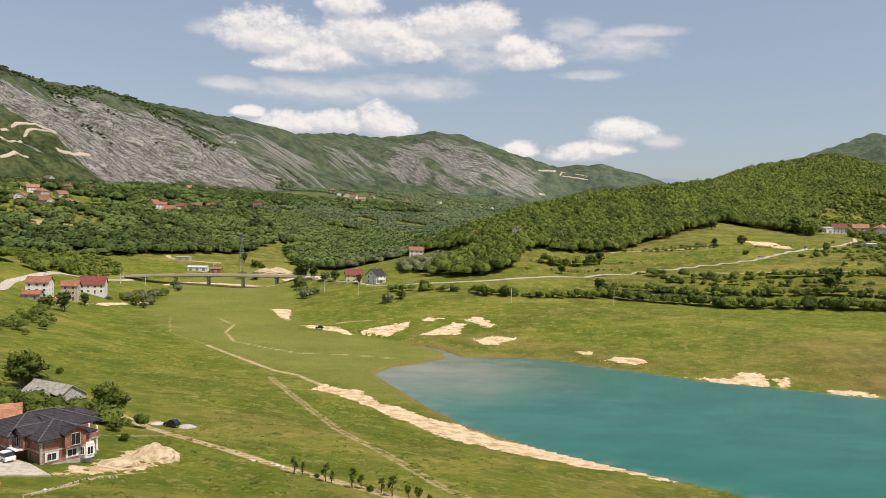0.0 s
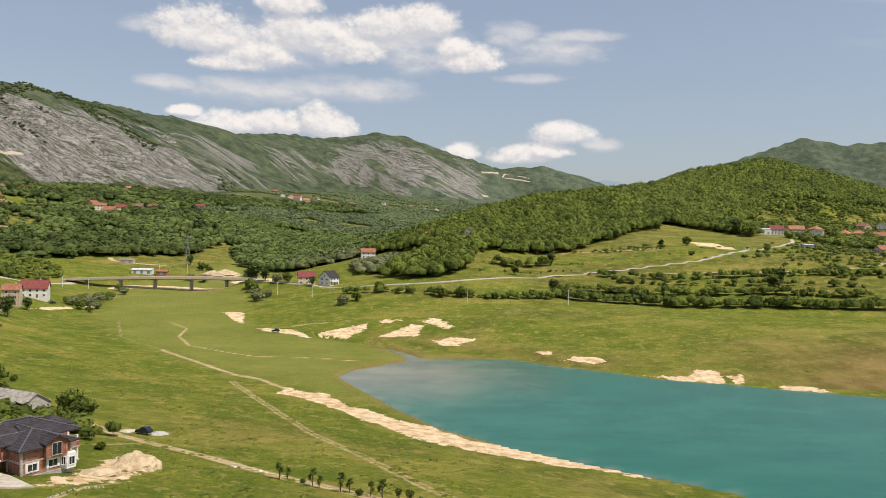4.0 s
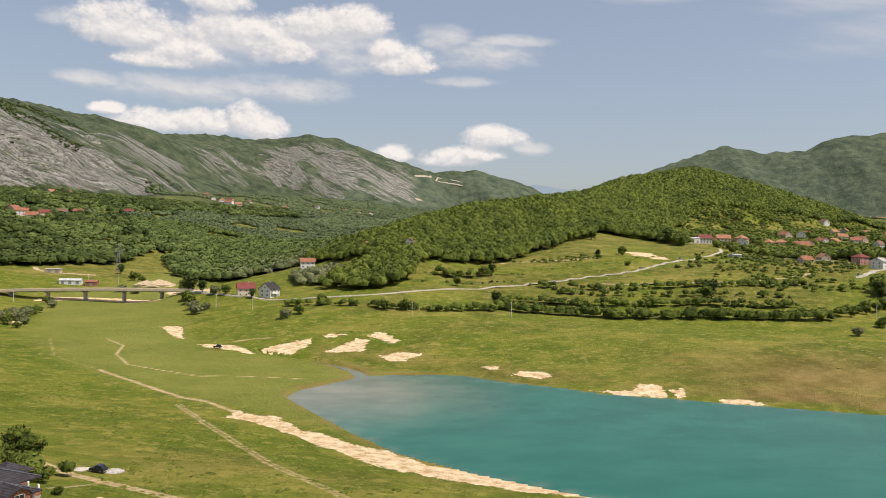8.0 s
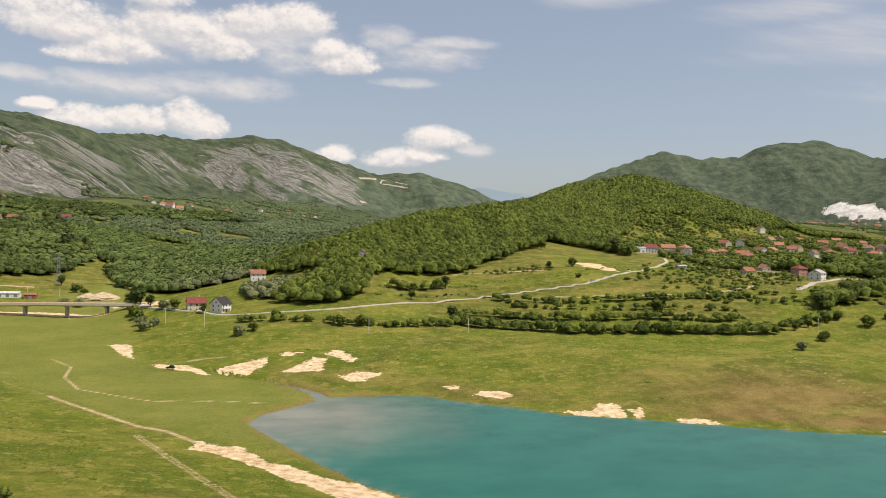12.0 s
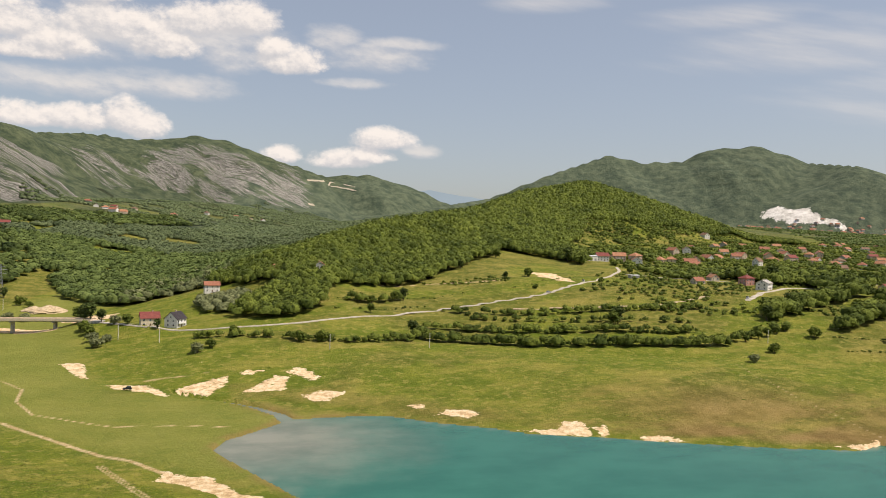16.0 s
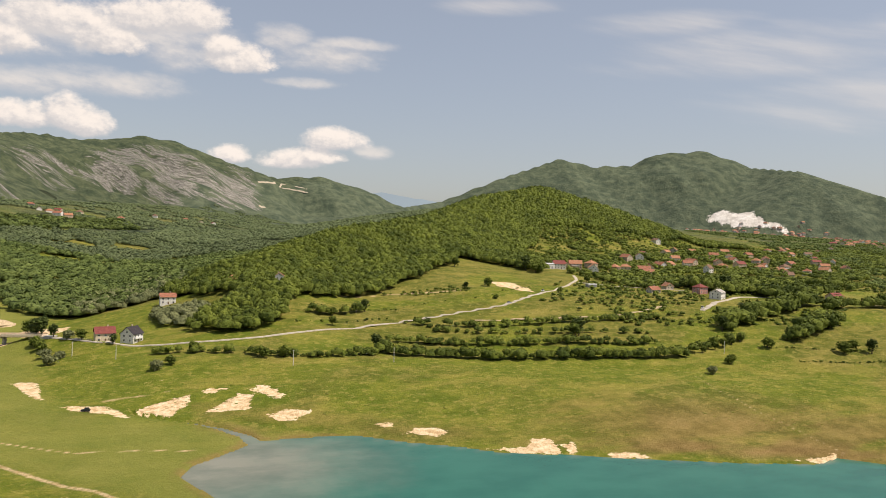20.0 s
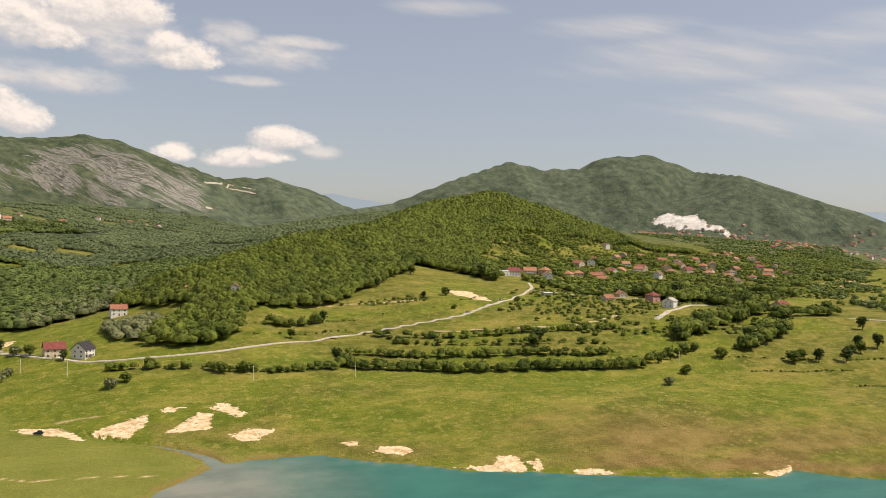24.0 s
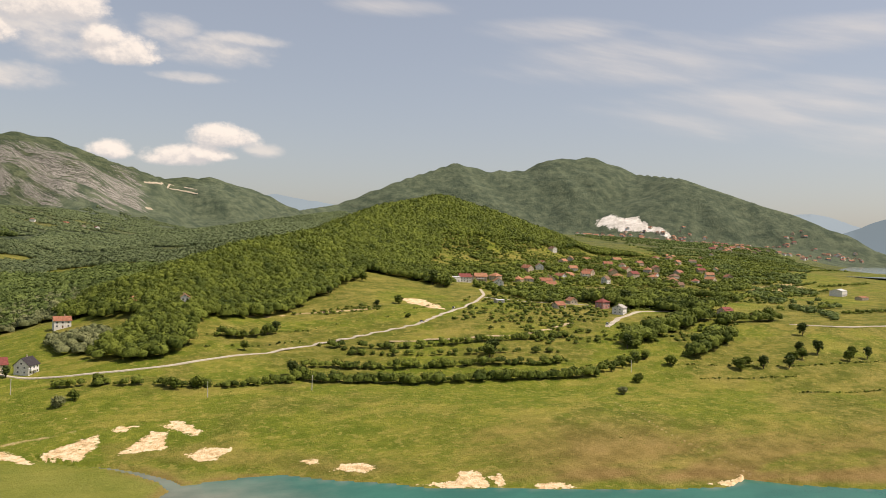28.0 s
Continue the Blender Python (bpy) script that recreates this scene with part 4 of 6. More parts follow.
def tussocks():
    """Rank grass in clumps on both banks."""
    near = [(-180, 300), (-120, 330), (-75, 285), (-35, 255), (10, 205), (60, 160), (20, 110), (-50, 100), (-75, 150), (-130, 200)]
    far = [(-90, 480), (-40, 420), (40, 385), (130, 325), (250, 285), (420, 260), (480, 340), (330, 420), (200, 440), (60, 470), (-40, 520)]
    out = []
    for poly, gap, seed in ((near, 3.4, 21), (far, 6.5, 22)):
        x, y = scatter(poly, gap, seed, lambda x, y: rough(x, y, 40, 55, 3) > -.1)
        r = np.random.RandomState(seed)
        h = r.uniform(.08, .24, len(x))
        out.append(np.stack([x, y, land(x, y) - .1, h, h * r.uniform(5, 12, len(x))], 1))
    return np.concatenate(out)


TUFTS = [dome(60 + s, 1, 8, .3) for s in range(6)]
M_TUFT = leaf_material("rank_grass", (.125, .155, .018), (.22, .225, .034))
crowd("grass", tussocks(), M_TUFT, "rank green grass tussocks in the meadows", "grass", lumps=1, shapes=TUFTS)


# ---- surfaces of built things ----
def plain(name, a, b, size=1.0, roughness=.85, metal=0.0, bump=.3, specular=.2):
    """A worn surface between two colours."""
    k = Nodes(name, roughness, specular)
    n1, n2 = k.noise(1.3 / size, 5, .65), k.noise(9 / size, 4, .7)
    v = k.math("ADD", k.math("MULTIPLY", n1, .65), k.math("MULTIPLY", n2, .35))
    k.color(k.ramp(v, (.36, a), (.64, b)))
    k.out.inputs["Metallic"].default_value = metal
    k.bump(n2, bump, .03 * size)
    return k.m


def tiled(name, a, b, row=.35):
    """Roof tiles in rows down the slope."""
    k = Nodes(name, .8, .25)
    w = k.n.new("ShaderNodeTexWave")
    w.wave_type, w.bands_direction = "BANDS", "Z"
    w.inputs["Scale"].default_value, w.inputs["Distortion"].default_value = .5 / row, .6
    k.l.new(k.place, w.inputs["Vector"])
    v = k.math("ADD", k.math("MULTIPLY", k.noise(.8, 5, .7), .7), k.math("MULTIPLY", k.noise(6, 3), .3))
    k.color(k.mix(k.math("MULTIPLY", w.outputs["Fac"], .3), k.ramp(v, (.36, a), (.66, b)), (.1, .06, .05)))
    k.bump(w.outputs["Fac"], .5, .06)
    return k.m


def bricky(name):
    k = Nodes(name, .9, .15)
    t = k.n.new("ShaderNodeTexBrick")
    t.inputs["Color1"].default_value, t.inputs["Color2"].default_value, t.inputs["Mortar"].default_value = (.3, .09, .045, 1), (.22, .07, .04, 1), (.3, .22, .17, 1)
    t.inputs["Scale"].default_value, t.inputs["Mortar Size"].default_value = 1.0, .018
    t.inputs["Brick Width"].default_value, t.inputs["Row Height"].default_value = .38, .25
    mp = k.n.new("ShaderNodeVectorMath")
    mp.operation = "MULTIPLY"
    sep, com = k.n.new("ShaderNodeSeparateXYZ"), k.n.new("ShaderNodeCombineXYZ")
    k.l.new(k.place, sep.inputs[0])
    k.l.new(k.math("ADD", sep.outputs[0], sep.outputs[1]), com.inputs[0])
    k.l.new(sep.outputs[2], com.inputs[1])
    k.l.new(com.outputs[0], t.inputs["Vector"])
    k.color(k.mix(k.span(k.noise(.7, 5, .7), .45, .7, 0, .55), t.outputs["Color"], (.36, .25, .19)))
    k.bump(t.outputs["Fac"], -.4, .01)
    return k.m


M_WHITE = plain("white_render", (.62, .6, .56), (.78, .76, .72))
M_CREAM = plain("cream_render", (.52, .44, .32), (.66, .57, .43))
M_TAN = plain("tan_render", (.42, .33, .24), (.55, .45, .34))
M_PINK = plain("pink_render", (.45, .22, .19), (.56, .3, .26))
M_GREY = plain("grey_concrete", (.3, .28, .25), (.44, .42, .38))
M_DECK = plain("deck_concrete", (.58, .47, .35), (.72, .6, .46))
M_BRICK = bricky("clay_block")
M_ROOF_RED = tiled("red_tiles", (.24, .09, .052), (.4, .17, .1))
M_ROOF_ORANGE = tiled("orange_tiles", (.32, .14, .07), (.47, .235, .13))
M_ROOF_DARK = tiled("dark_red_tiles", (.17, .04, .035), (.26, .07, .055))
M_ROOF_BROWN = tiled("brown_tiles", (.16, .09, .06), (.26, .16, .1))
M_ROOF_SLATE = tiled("slate_tiles", (.02, .02, .025), (.042, .042, .05))
M_RIDGE = plain("ridge_tiles", (.075, .075, .085), (.13, .13, .145), .5)
M_SHEET = plain("sheet_roof", (.5, .5, .5), (.68, .68, .67), 2, .5, .2)
M_ROOF_GREY = plain("fibre_cement", (.24, .22, .19), (.38, .35, .3), 1, .9)
M_GLASS = Nodes("window_glass", .08, .6).color((.02, .025, .03)).m
M_FRAME = plain("white_frame", (.66, .66, .65), (.8, .8, .79), .3, .5)
M_WOOD = plain("brown_wood", (.09, .05, .028), (.17, .1, .055), .5)
M_BARK = plain("bark", (.07, .055, .04), (.14, .11, .085), .4, .95, bump=.8)
M_ROAD = plain("pale_road", (.36, .32, .26), (.5, .45, .37), 2, .95)
M_CUT = plain("cut_stone", (.34, .28, .2), (.5, .44, .35), 2, .95)
M_DIRT = plain("dirt_track", (.36, .27, .16), (.54, .43, .28), 2, .95)
M_STEEL = plain("galvanised_steel", (.25, .26, .27), (.38, .39, .4), .5, .5, .7)
M_POLE = plain("concrete_pole", (.5, .48, .43), (.62, .6, .55), .5)
M_RUBBER = plain("rubber", (.012, .012, .012), (.03, .03, .03), .3)
M_CAR = {n: Nodes(n + "_paint", .25, .5).color(c).m for n, c in (("white", (.75, .75, .74)), ("dark", (.02, .022, .028)), ("silver", (.35, .36, .38)))}


# ---- building blocks ----
def thing(name, m, label, category, group="", kind=""):
    ob = new(name)
    ob.matrix_world = m
    return tagged(ob, label, category, group, kind)


def hang(ob, parent, m=None):
    ob.parent = parent
    if m is not None:
        ob.matrix_basis = m
    return ob


def part(name, b, material, parent, label="", m=None):
    """Links a bmesh as one mesh object under a thing or a part."""
    me = bpy.data.meshes.new(name)
    bmesh.ops.recalc_face_normals(b, faces=b.faces)
    b.to_mesh(me)
    b.free()
    me.materials.append(material)
    return tagged(hang(new(name, me), parent, m), label)


def slab(b, x0, x1, y0, y1, z0, z1):
    """Adds a box."""
    v = [b.verts.new(p) for p in ((x0, y0, z0), (x1, y0, z0), (x1, y1, z0), (x0, y1, z0), (x0, y0, z1), (x1, y0, z1), (x1, y1, z1), (x0, y1, z1))]
    for f in ((3, 2, 1, 0), (4, 5, 6, 7), (0, 1, 5, 4), (1, 2, 6, 5), (2, 3, 7, 6), (3, 0, 4, 7)):
        b.faces.new([v[i] for i in f])
    return b


def boxes(*sizes):
    b = bmesh.new()
    for s in sizes:
        slab(b, *s)
    return b


def solid(points, faces):
    b = bmesh.new()
    v = [b.verts.new(p) for p in points]
    for f in faces:
        b.faces.new([v[i] for i in f])
    return b


def tube(b, rings, sides=8):
    """A tapered tube through (centre, radius) rings."""
    loops = []
    for i, (c, r) in enumerate(rings):
        c = Vector(c)
        nxt, prv = Vector(rings[min(i + 1, len(rings) - 1)][0]), Vector(rings[max(i - 1, 0)][0])
        q = (nxt - prv).to_track_quat("Z", "Y")
        loops.append([b.verts.new(c + q @ Vector((r * math.cos(6.283 * k / sides), r * math.sin(6.283 * k / sides), 0))) for k in range(sides)])
    for a, c in zip(loops, loops[1:]):
        for k in range(sides):
            b.faces.new((a[k], a[(k + 1) % sides], c[(k + 1) % sides], c[k]))
    b.faces.new(loops[0][::-1])
    b.faces.new(loops[-1])
    return b


SHARED = {}


def shared(name, key, make, material, parent, m):
    """A part whose mesh is shared with all of the same key."""
    if key not in SHARED:
        me = bpy.data.meshes.new(name)
        b = make()
        bmesh.ops.recalc_face_normals(b, faces=b.faces)
        b.to_mesh(me)
        b.free()
        me.materials.append(material)
        SHARED[key] = me
    return hang(new(name, SHARED[key]), parent, m)


def window(parent, x, y, z, facing, wide, high, frame=None):
    """A window with its pane; facing: degrees, 0 looks along -y."""
    frame = frame or M_FRAME
    m = Matrix.Translation((x, y, z)) @ Matrix.Rotation(radians(facing), 4, "Z")
    w, h, t = wide / 2, high, .1
    ob = shared("window", ("window", wide, high, frame.name), lambda: boxes((-w - t, -w, -.07, .05, -t, h + t), (w, w + t, -.07, .05, -t, h + t), (-w, w, -.07, .05, h, h + t), (-w - .06, w + .06, -.14, .05, -t, 0), (-.035, .035, -.05, .05, 0, h)), frame, parent, m)
    shared("pane", ("pane", wide, high), lambda: boxes((-w, w, -.025, .05, 0, h)), M_GLASS, ob, Matrix())
    return ob


def gable_roof(x0, x1, y0, y1, z, rise, over=.6, thick=.22):
    """Two sloping slabs that meet at a ridge along x."""
    ym, k = (y0 + y1) / 2, rise / ((y1 - y0) / 2)
    lo = z - k * over
    p = []
    for x in (x0 - over, x1 + over):
        p += [(x, y0 - over, lo), (x, ym, z + rise), (x, y1 + over, lo), (x, y0 - over, lo + thick), (x, ym, z + rise + thick * 1.15), (x, y1 + over, lo + thick)]
    return solid(p, [(0, 1, 4, 3), (1, 2, 5, 4), (9, 10, 7, 6), (10, 11, 8, 7), (3, 4, 10, 9), (4, 5, 11, 10), (6, 7, 1, 0), (7, 8, 2, 1), (0, 3, 9, 6), (5, 2, 8, 11)])


def hip_roof(x0, x1, y0, y1, z, rise, over=.7, thick=.2):
    """Four slopes over a rectangle."""
    a, c, d, e = x0 - over, x1 + over, y0 - over, y1 + over
    h = min(c - a, e - d) / 2
    if c - a >= e - d:
        r = [(a + h, (d + e) / 2), (c - h, (d + e) / 2)]
    else:
        r = [((a + c) / 2, d + h), ((a + c) / 2, e - h)]
    if r[0] == r[1]:
        r[1] = (r[1][0] + .05, r[1][1]) if c - a >= e - d else (r[1][0], r[1][1] + .05)
    p = [(a, d, z), (c, d, z), (c, e, z), (a, e, z), (a, d, z + thick), (c, d, z + thick), (c, e, z + thick), (a, e, z + thick), (*r[0], z + rise + thick), (*r[1], z + rise + thick)]
    side = [(0, 1, 5, 4), (1, 2, 6, 5), (2, 3, 7, 6), (3, 0, 4, 7), (3, 2, 1, 0)]
    if c - a >= e - d:
        return solid(p, side + [(4, 5, 9, 8), (5, 6, 9), (6, 7, 8, 9), (7, 4, 8)])
    return solid(p, side + [(4, 5, 8), (5, 6, 9, 8), (6, 7, 9), (7, 4, 8, 9)])


def gable_wall(x0, x1, y0, y1, z0, z, rise):
    ym = (y0 + y1) / 2
    p = [(x0, y0, z0), (x0, y1, z0), (x0, y1, z), (x0, ym, z + rise), (x0, y0, z), (x1, y0, z0), (x1, y1, z0), (x1, y1, z), (x1, ym, z + rise), (x1, y0, z)]
    return solid(p, [(4, 3, 2, 1, 0), (5, 6, 7, 8, 9), (0, 5, 9, 4), (1, 2, 7, 6), (0, 1, 6, 5), (2, 3, 8, 7), (3, 4, 9, 8)])


def house(x, y, turn, long=11, wide=9, storeys=2, walls=None, roof=None, label="", hip=False, chimney=True, balcony=False, group="village houses", rise=None, near=False, name="house", z=None, far=False):
    """A dwelling with its ridge along its own x, its front towards its own -y."""
    z = float(land(x, y)) if z is None else z
    top = thing(name, pose(x, y, z, 0, 0, turn), label, "house", group)
    l, w, h = long / 2, wide / 2, storeys * 2.8 + .4
    rise = rise or wide * .34
    part("wall", boxes((-l, l, -w, w, -2.5, h)) if hip else gable_wall(-l, l, -w, w, -2.5, h, rise), walls, top)
    r = part("roof", hip_roof(-l, l, -w, w, h, rise) if hip else gable_roof(-l, l, -w, w, h, rise), roof, top)
    if chimney:
        part("chimney", boxes((l * .3, l * .3 + .7, w * .2, w * .2 + .7, h, h + rise + 1.0), (l * .3 - .08, l * .3 + .78, w * .2 - .08, w * .2 + .78, h + rise + 1.0, h + rise + 1.15)), M_TAN, r)
    n = max(2, int(long / 3.4))
    if far:
        n = 2
    for s in range(storeys):
        for i in range(n):
            px = -l + (i + .5) * long / n
            if s == 0 and i == n // 2:
                d = part("door", boxes((-.5, .5, -.06, .04, 0, 2.1)), M_WOOD, top, m=Matrix.Translation((px, -w, .1)))
                if near:
                    part("door_handle", boxes((.32, .4, -.12, -.06, 1.0, 1.06)), M_STEEL, d)
            else:
                window(top, px, -w, s * 2.8 + 1.1, 0, 1.2, 1.25)
    for side in () if far else (-1, 1):
        for s in range(storeys + (0 if hip else 1)):
            for py in ((-w * .45, w * .45) if s < storeys else (0,)):
                window(top, side * l, py, s * 2.8 + (1.1 if s < storeys else .9), 90 * side, 1.1, 1.2 if s < storeys else 1.0)
    if balcony:
        part("balcony", boxes((-l * .9, l * .5, -w - 1.4, -w, 2.75, 2.95), (-l * .9, l * .5, -w - 1.4, -w - 1.32, 2.95, 3.85), (-l * .9, -l * .9 + .08, -w - 1.32, -w, 2.95, 3.85), (l * .5 - .08, l * .5, -w - 1.32, -w, 2.95, 3.85)), M_FRAME, top)
    return top


# ---- roads ----
def ribbon(name, line, wide, material, label, lift=.2, category="road", cut=False):
    """A thin strip of paving that follows the ground."""
    pts, out, faces = [], [], []
    for p, q in zip(line, line[1:]):
        n = max(1, int(math.hypot(q[0] - p[0], q[1] - p[1]) / 3))
        pts += [(p[0] + (q[0] - p[0]) * i / n, p[1] + (q[1] - p[1]) * i / n) for i in range(n)]
    pts = np.array(pts + [line[-1]], float)
    for _ in range(6):
        pts[1:-1] = (pts[:-2] + 2 * pts[1:-1] + pts[2:]) / 4
    d = np.gradient(pts, axis=0)
    d /= np.linalg.norm(d, axis=1)[:, None]
    side = np.stack([-d[:, 1], d[:, 0]], 1) * wide / 2
    side *= 1 + .12 * rough(pts[:, 0], pts[:, 1], 9, 71, 2)[:, None]
    z = np.maximum(land(*(pts + side).T), land(*(pts - side).T)) + lift
    if cut:   # a bank laid bare along the slope
        za, zb = land(*(pts + side).T) + lift, land(*(pts - side).T) + lift
        for p, s, a, b in zip(pts, side, za, zb):
            out += [(*(p + s), a), (*(p - s), b), (*(p + s * 1.15), a - lift - 1), (*(p - s * 1.15), b - lift - 1)]
    for p, s, h in zip(pts, side, z) if not cut else ():
        out += [(*(p + s), h), (*(p - s), h), (*(p + s * 1.15), h - .6), (*(p - s * 1.15), h - .6)]
    for i in range(len(pts) - 1):
        a, c = i * 4, i * 4 + 4
        faces += [(a, a + 1, c + 1, c), (a + 2, a, c, c + 2), (a + 1, a + 3, c + 3, c + 1)]
    return tagged(new(name, mesh_of(name, out, faces, material)), label, category, kind="structure")


ribbon("road_meadow", [(-66, 552), (-32, 535), (-4, 529), (29, 528), (91, 545), (127, 558), (177, 570), (231, 582), (279, 611), (332, 661), (372, 709), (385, 735), (393, 752)], 3.0, M_ROAD, "pale narrow road rising through the meadows")
ribbon("road_bridge", [(-106, 589), (-85, 574), (-66, 552)], 5.5, M_ROAD, "pale road from the bridge past the houses")
ribbon("road_lane", [(360, 690), (391, 660), (427, 640), (450, 628)], 3.6, M_ROAD, "pale side lane to the houses")
ribbon("road_village", [(381, 525), (430, 556), (465, 580), (508, 578), (560, 590), (620, 625)], 4.2, M_ROAD, "pale road curving up into the village")
ribbon("road_plain", [(551, 478), (593, 452), (640, 440), (760, 470)], 4, M_ROAD, "pale road across the plain")
ribbon("road_left", [(-300, 400), (-262, 402), (-246, 425), (-258, 455), (-262, 520), (-262, 600), (-256, 628)], 5, M_ROAD, "pale road past the hillside houses", .25, "road", True)
ribbon("track_terrace", [(190, 548), (240, 536), (300, 528), (360, 545)], 3, M_DIRT, "sandy track between the terraces", category="track")
ribbon("track_site", [(-268, 742), (-262, 728), (-250, 722), (-215, 735)], 4, M_DIRT, "dirt drive to a building site", category="track")
for line, wide in [([(-755, 1301), (-736, 1372), (-698, 1376)], 4.5), ([(-697, 1374), (-727, 1355), (-723, 1246)], 4.5), ([(-699, 1204), (-688, 1266)], 4.5), ([(-676, 1333), (-650, 1403)], 4.5),
                   ([(476, 4149), (519, 4162), (566, 4207), (641, 4419), (688, 4432), (727, 4401), (774, 4363)], 9), ([(633, 4363), (676, 4361), (718, 4349), (770, 4310)], 8), ([(-432, 2709), (-387, 2741)], 8), ([(440, 3830), (475, 3850)], 20)]:
    ribbon("track_mountain", line, wide, M_CUT, "pale cut bank of a mountain track", 1.2, "track", True)


# ---- bridge ----
def build_bridge():
    a, c = Vector((-262, 634, 13.6)), Vector((-106, 589, 19.6))
    way = c - a
    n = 12
    top = thing("bridge", Matrix.Translation(a) @ Matrix.Rotation(math.atan2(way.y, way.x), 4, "Z"), "long concrete road bridge on tall slim piers", "bridge")
    length = way.length

    def deck(u):
        return way.z * u + 1.0 * math.sin(math.pi * u)

    def run(y0, y1, z0, z1):
        b = bmesh.new()
        last = None
        for i in range(n + 1):
            u = i / n
            ring = [b.verts.new((length * u, y, deck(u) + z)) for y, z in ((y0, z0), (y1, z0), (y1, z1), (y0, z1))]
            if last:
                for k in range(4):
                    b.faces.new((last[k], last[(k + 1) % 4], ring[(k + 1) % 4], ring[k]))
            else:
                b.faces.new(ring[::-1])
            last = ring
        b.faces.new(last)
        return b

    part("deck", run(-4.5, 4.5, -.5, 0), M_DECK, top)
    for y in (-2.6, 2.6):
        part("girder", run(y - .5, y + .5, -1.35, -.502), M_GREY, top)
    for y in (-4.6, 4.42):
        part("parapet", run(y, y + .18, -.7, .95), M_DECK, top)
    for i, u in enumerate((.1, .285, .47, .66, .84, .95)):
        x = length * u
        px, py = a.x + way.x * u, a.y + way.y * u
        foot = float(land(px, py)) - a.z - 1
        p = part("pier", boxes((x - .7, x + .7, -1.6, 1.6, foot, deck(u) - 2.0)), M_GREY, top)
        part("pier_cap", boxes((x - .9, x + .9, -3.8, 3.8, deck(u) - 2.0, deck(u) - 1.352)), M_GREY, p)
    for x, u in ((-3, 0.0), (length + 3, 1.0)):
        part("abutment", boxes((x - 4, x + 3.2, -5, 5, -14, deck(u) - .52)), M_GREY, top)


build_bridge()


# ---- houses ----
WALLS = [M_WHITE, M_CREAM, M_TAN, M_PINK, M_GREY]
ROOFS = [M_ROOF_RED, M_ROOF_ORANGE, M_ROOF_DARK, M_ROOF_BROWN]
WORDS_W = ["white-rendered", "cream-rendered", "tan-rendered", "faded pink", "grey unrendered"]
WORDS_R = ["red tile roof", "orange tile roof", "dark red tile roof", "brown tile roof"]


def plain_house(x, y, i, group, far=False):
    r = random.Random(i * 7 + 3)
    w, t = r.choice([0, 0, 1, 1, 2, 2, 4]), r.choice([0, 0, 1, 1, 2, 3])
    st = r.choice([2, 2, 2, 1])
    return house(x, y, r.choice([0, 15, -20, 70, 100, 40]) + r.uniform(-8, 8), r.uniform(12, 16) * (1.25 if far else 1), r.uniform(9.5, 12) * (1.2 if far else 1), st, WALLS[w], ROOFS[t],
                 "%s %s house with a %s" % (WORDS_W[w], "two-storey" if st == 2 else "low", WORDS_R[t]), hip=r.random() < .3, balcony=st == 2 and not far and r.random() < .3, group=group, far=far)


MORE = [(560, 850), (585, 860), (660, 900), (690, 930), (720, 900), (800, 880), (830, 940), (860, 985), (900, 1010), (930, 1040), (790, 1010), (650, 1000), (600, 960), (1000, 960), (1080, 1040), (1120, 1120), (1210, 1290), (1260, 1330), (980, 1200), (780, 1110), (850, 1180)]
for i, (x, y) in enumerate(VILLAGE + MORE):
    plain_house(x, y, i, "village houses")
HILLSIDE = [(-553, 1012), (-640, 1144), (-660, 1120), (-525, 977), (-506, 962), (-488, 930), (-500, 905), (-472, 908), (-493, 985), (-455, 926), (-643, 1245), (-511, 1039), (-490, 1060),
            (-382, 1029), (-368, 1024), (-360, 1045), (-352, 1080), (-395, 1040), (-344, 1129), (-335, 1146), (-442, 1327), (-423, 1342), (-309, 1257)]
for i, (x, y) in enumerate(HILLSIDE):
    plain_house(x, y, 200 + i, "hillside houses")
HAMLET = [(-300, 2000), (-276, 1952), (-255, 1945), (-233, 1905), (-212, 1897), (-240, 1980), (-200, 2030), (-112, 2092), (104, 2530), (143, 2569), (60, 2600), (-30, 2480)]
for i, (x, y) in enumerate(HAMLET):
    plain_house(x, y, 300 + i, "hamlet houses under the mountain", True)
for i in range(80):
    r = random.Random(900 + i)
    k = r.random()
    plain_house(2330 + 620 * k + r.uniform(-60, 60), 3040 - 420 * k + r.uniform(-110, 60), 400 + i, "houses of the far town", True)
for i in range(22):
    r = random.Random(1900 + i)
    k = r.random()
    plain_house(1900 + 700 * k + r.uniform(-60, 60), 1750 + 500 * k + r.uniform(-90, 90), 520 + i, "houses on the far plain", True)

for i in range(34):
    r = random.Random(2900 + i)
    k = r.random()
    x, y = (2359 + 1286 * k, 1901 + 602 * k) if k < .5 else (3002 + 876 * (k - .5), 2202 + 210 * (k - .5))
    plain_house(x + r.uniform(-50, 50), y + r.uniform(-50, 50), 560 + i, "houses by the far lake", True)
for i in range(16):
    r = random.Random(3900 + i)
    plain_house(3100 + 250 * r.random(), 2540 - 90 * r.random() + r.uniform(-60, 60), 610 + i, "houses under the far mountain", True)

# dwellings that stand apart
house(641, 833, 20, 10, 9, 2, M_WHITE, M_ROOF_BROWN, "white two-storey house with a steep gable towards the lake", rise=4.2)
house(402, 620, 8, 11, 8, 1, M_CREAM, M_ROOF_RED, "cream low house with a red tile roof beside the lane", rise=3)
house(436, 644, 80, 11, 8, 1, M_CREAM, M_ROOF_ORANGE, "cream house with an orange tile roof behind the lane", rise=3)
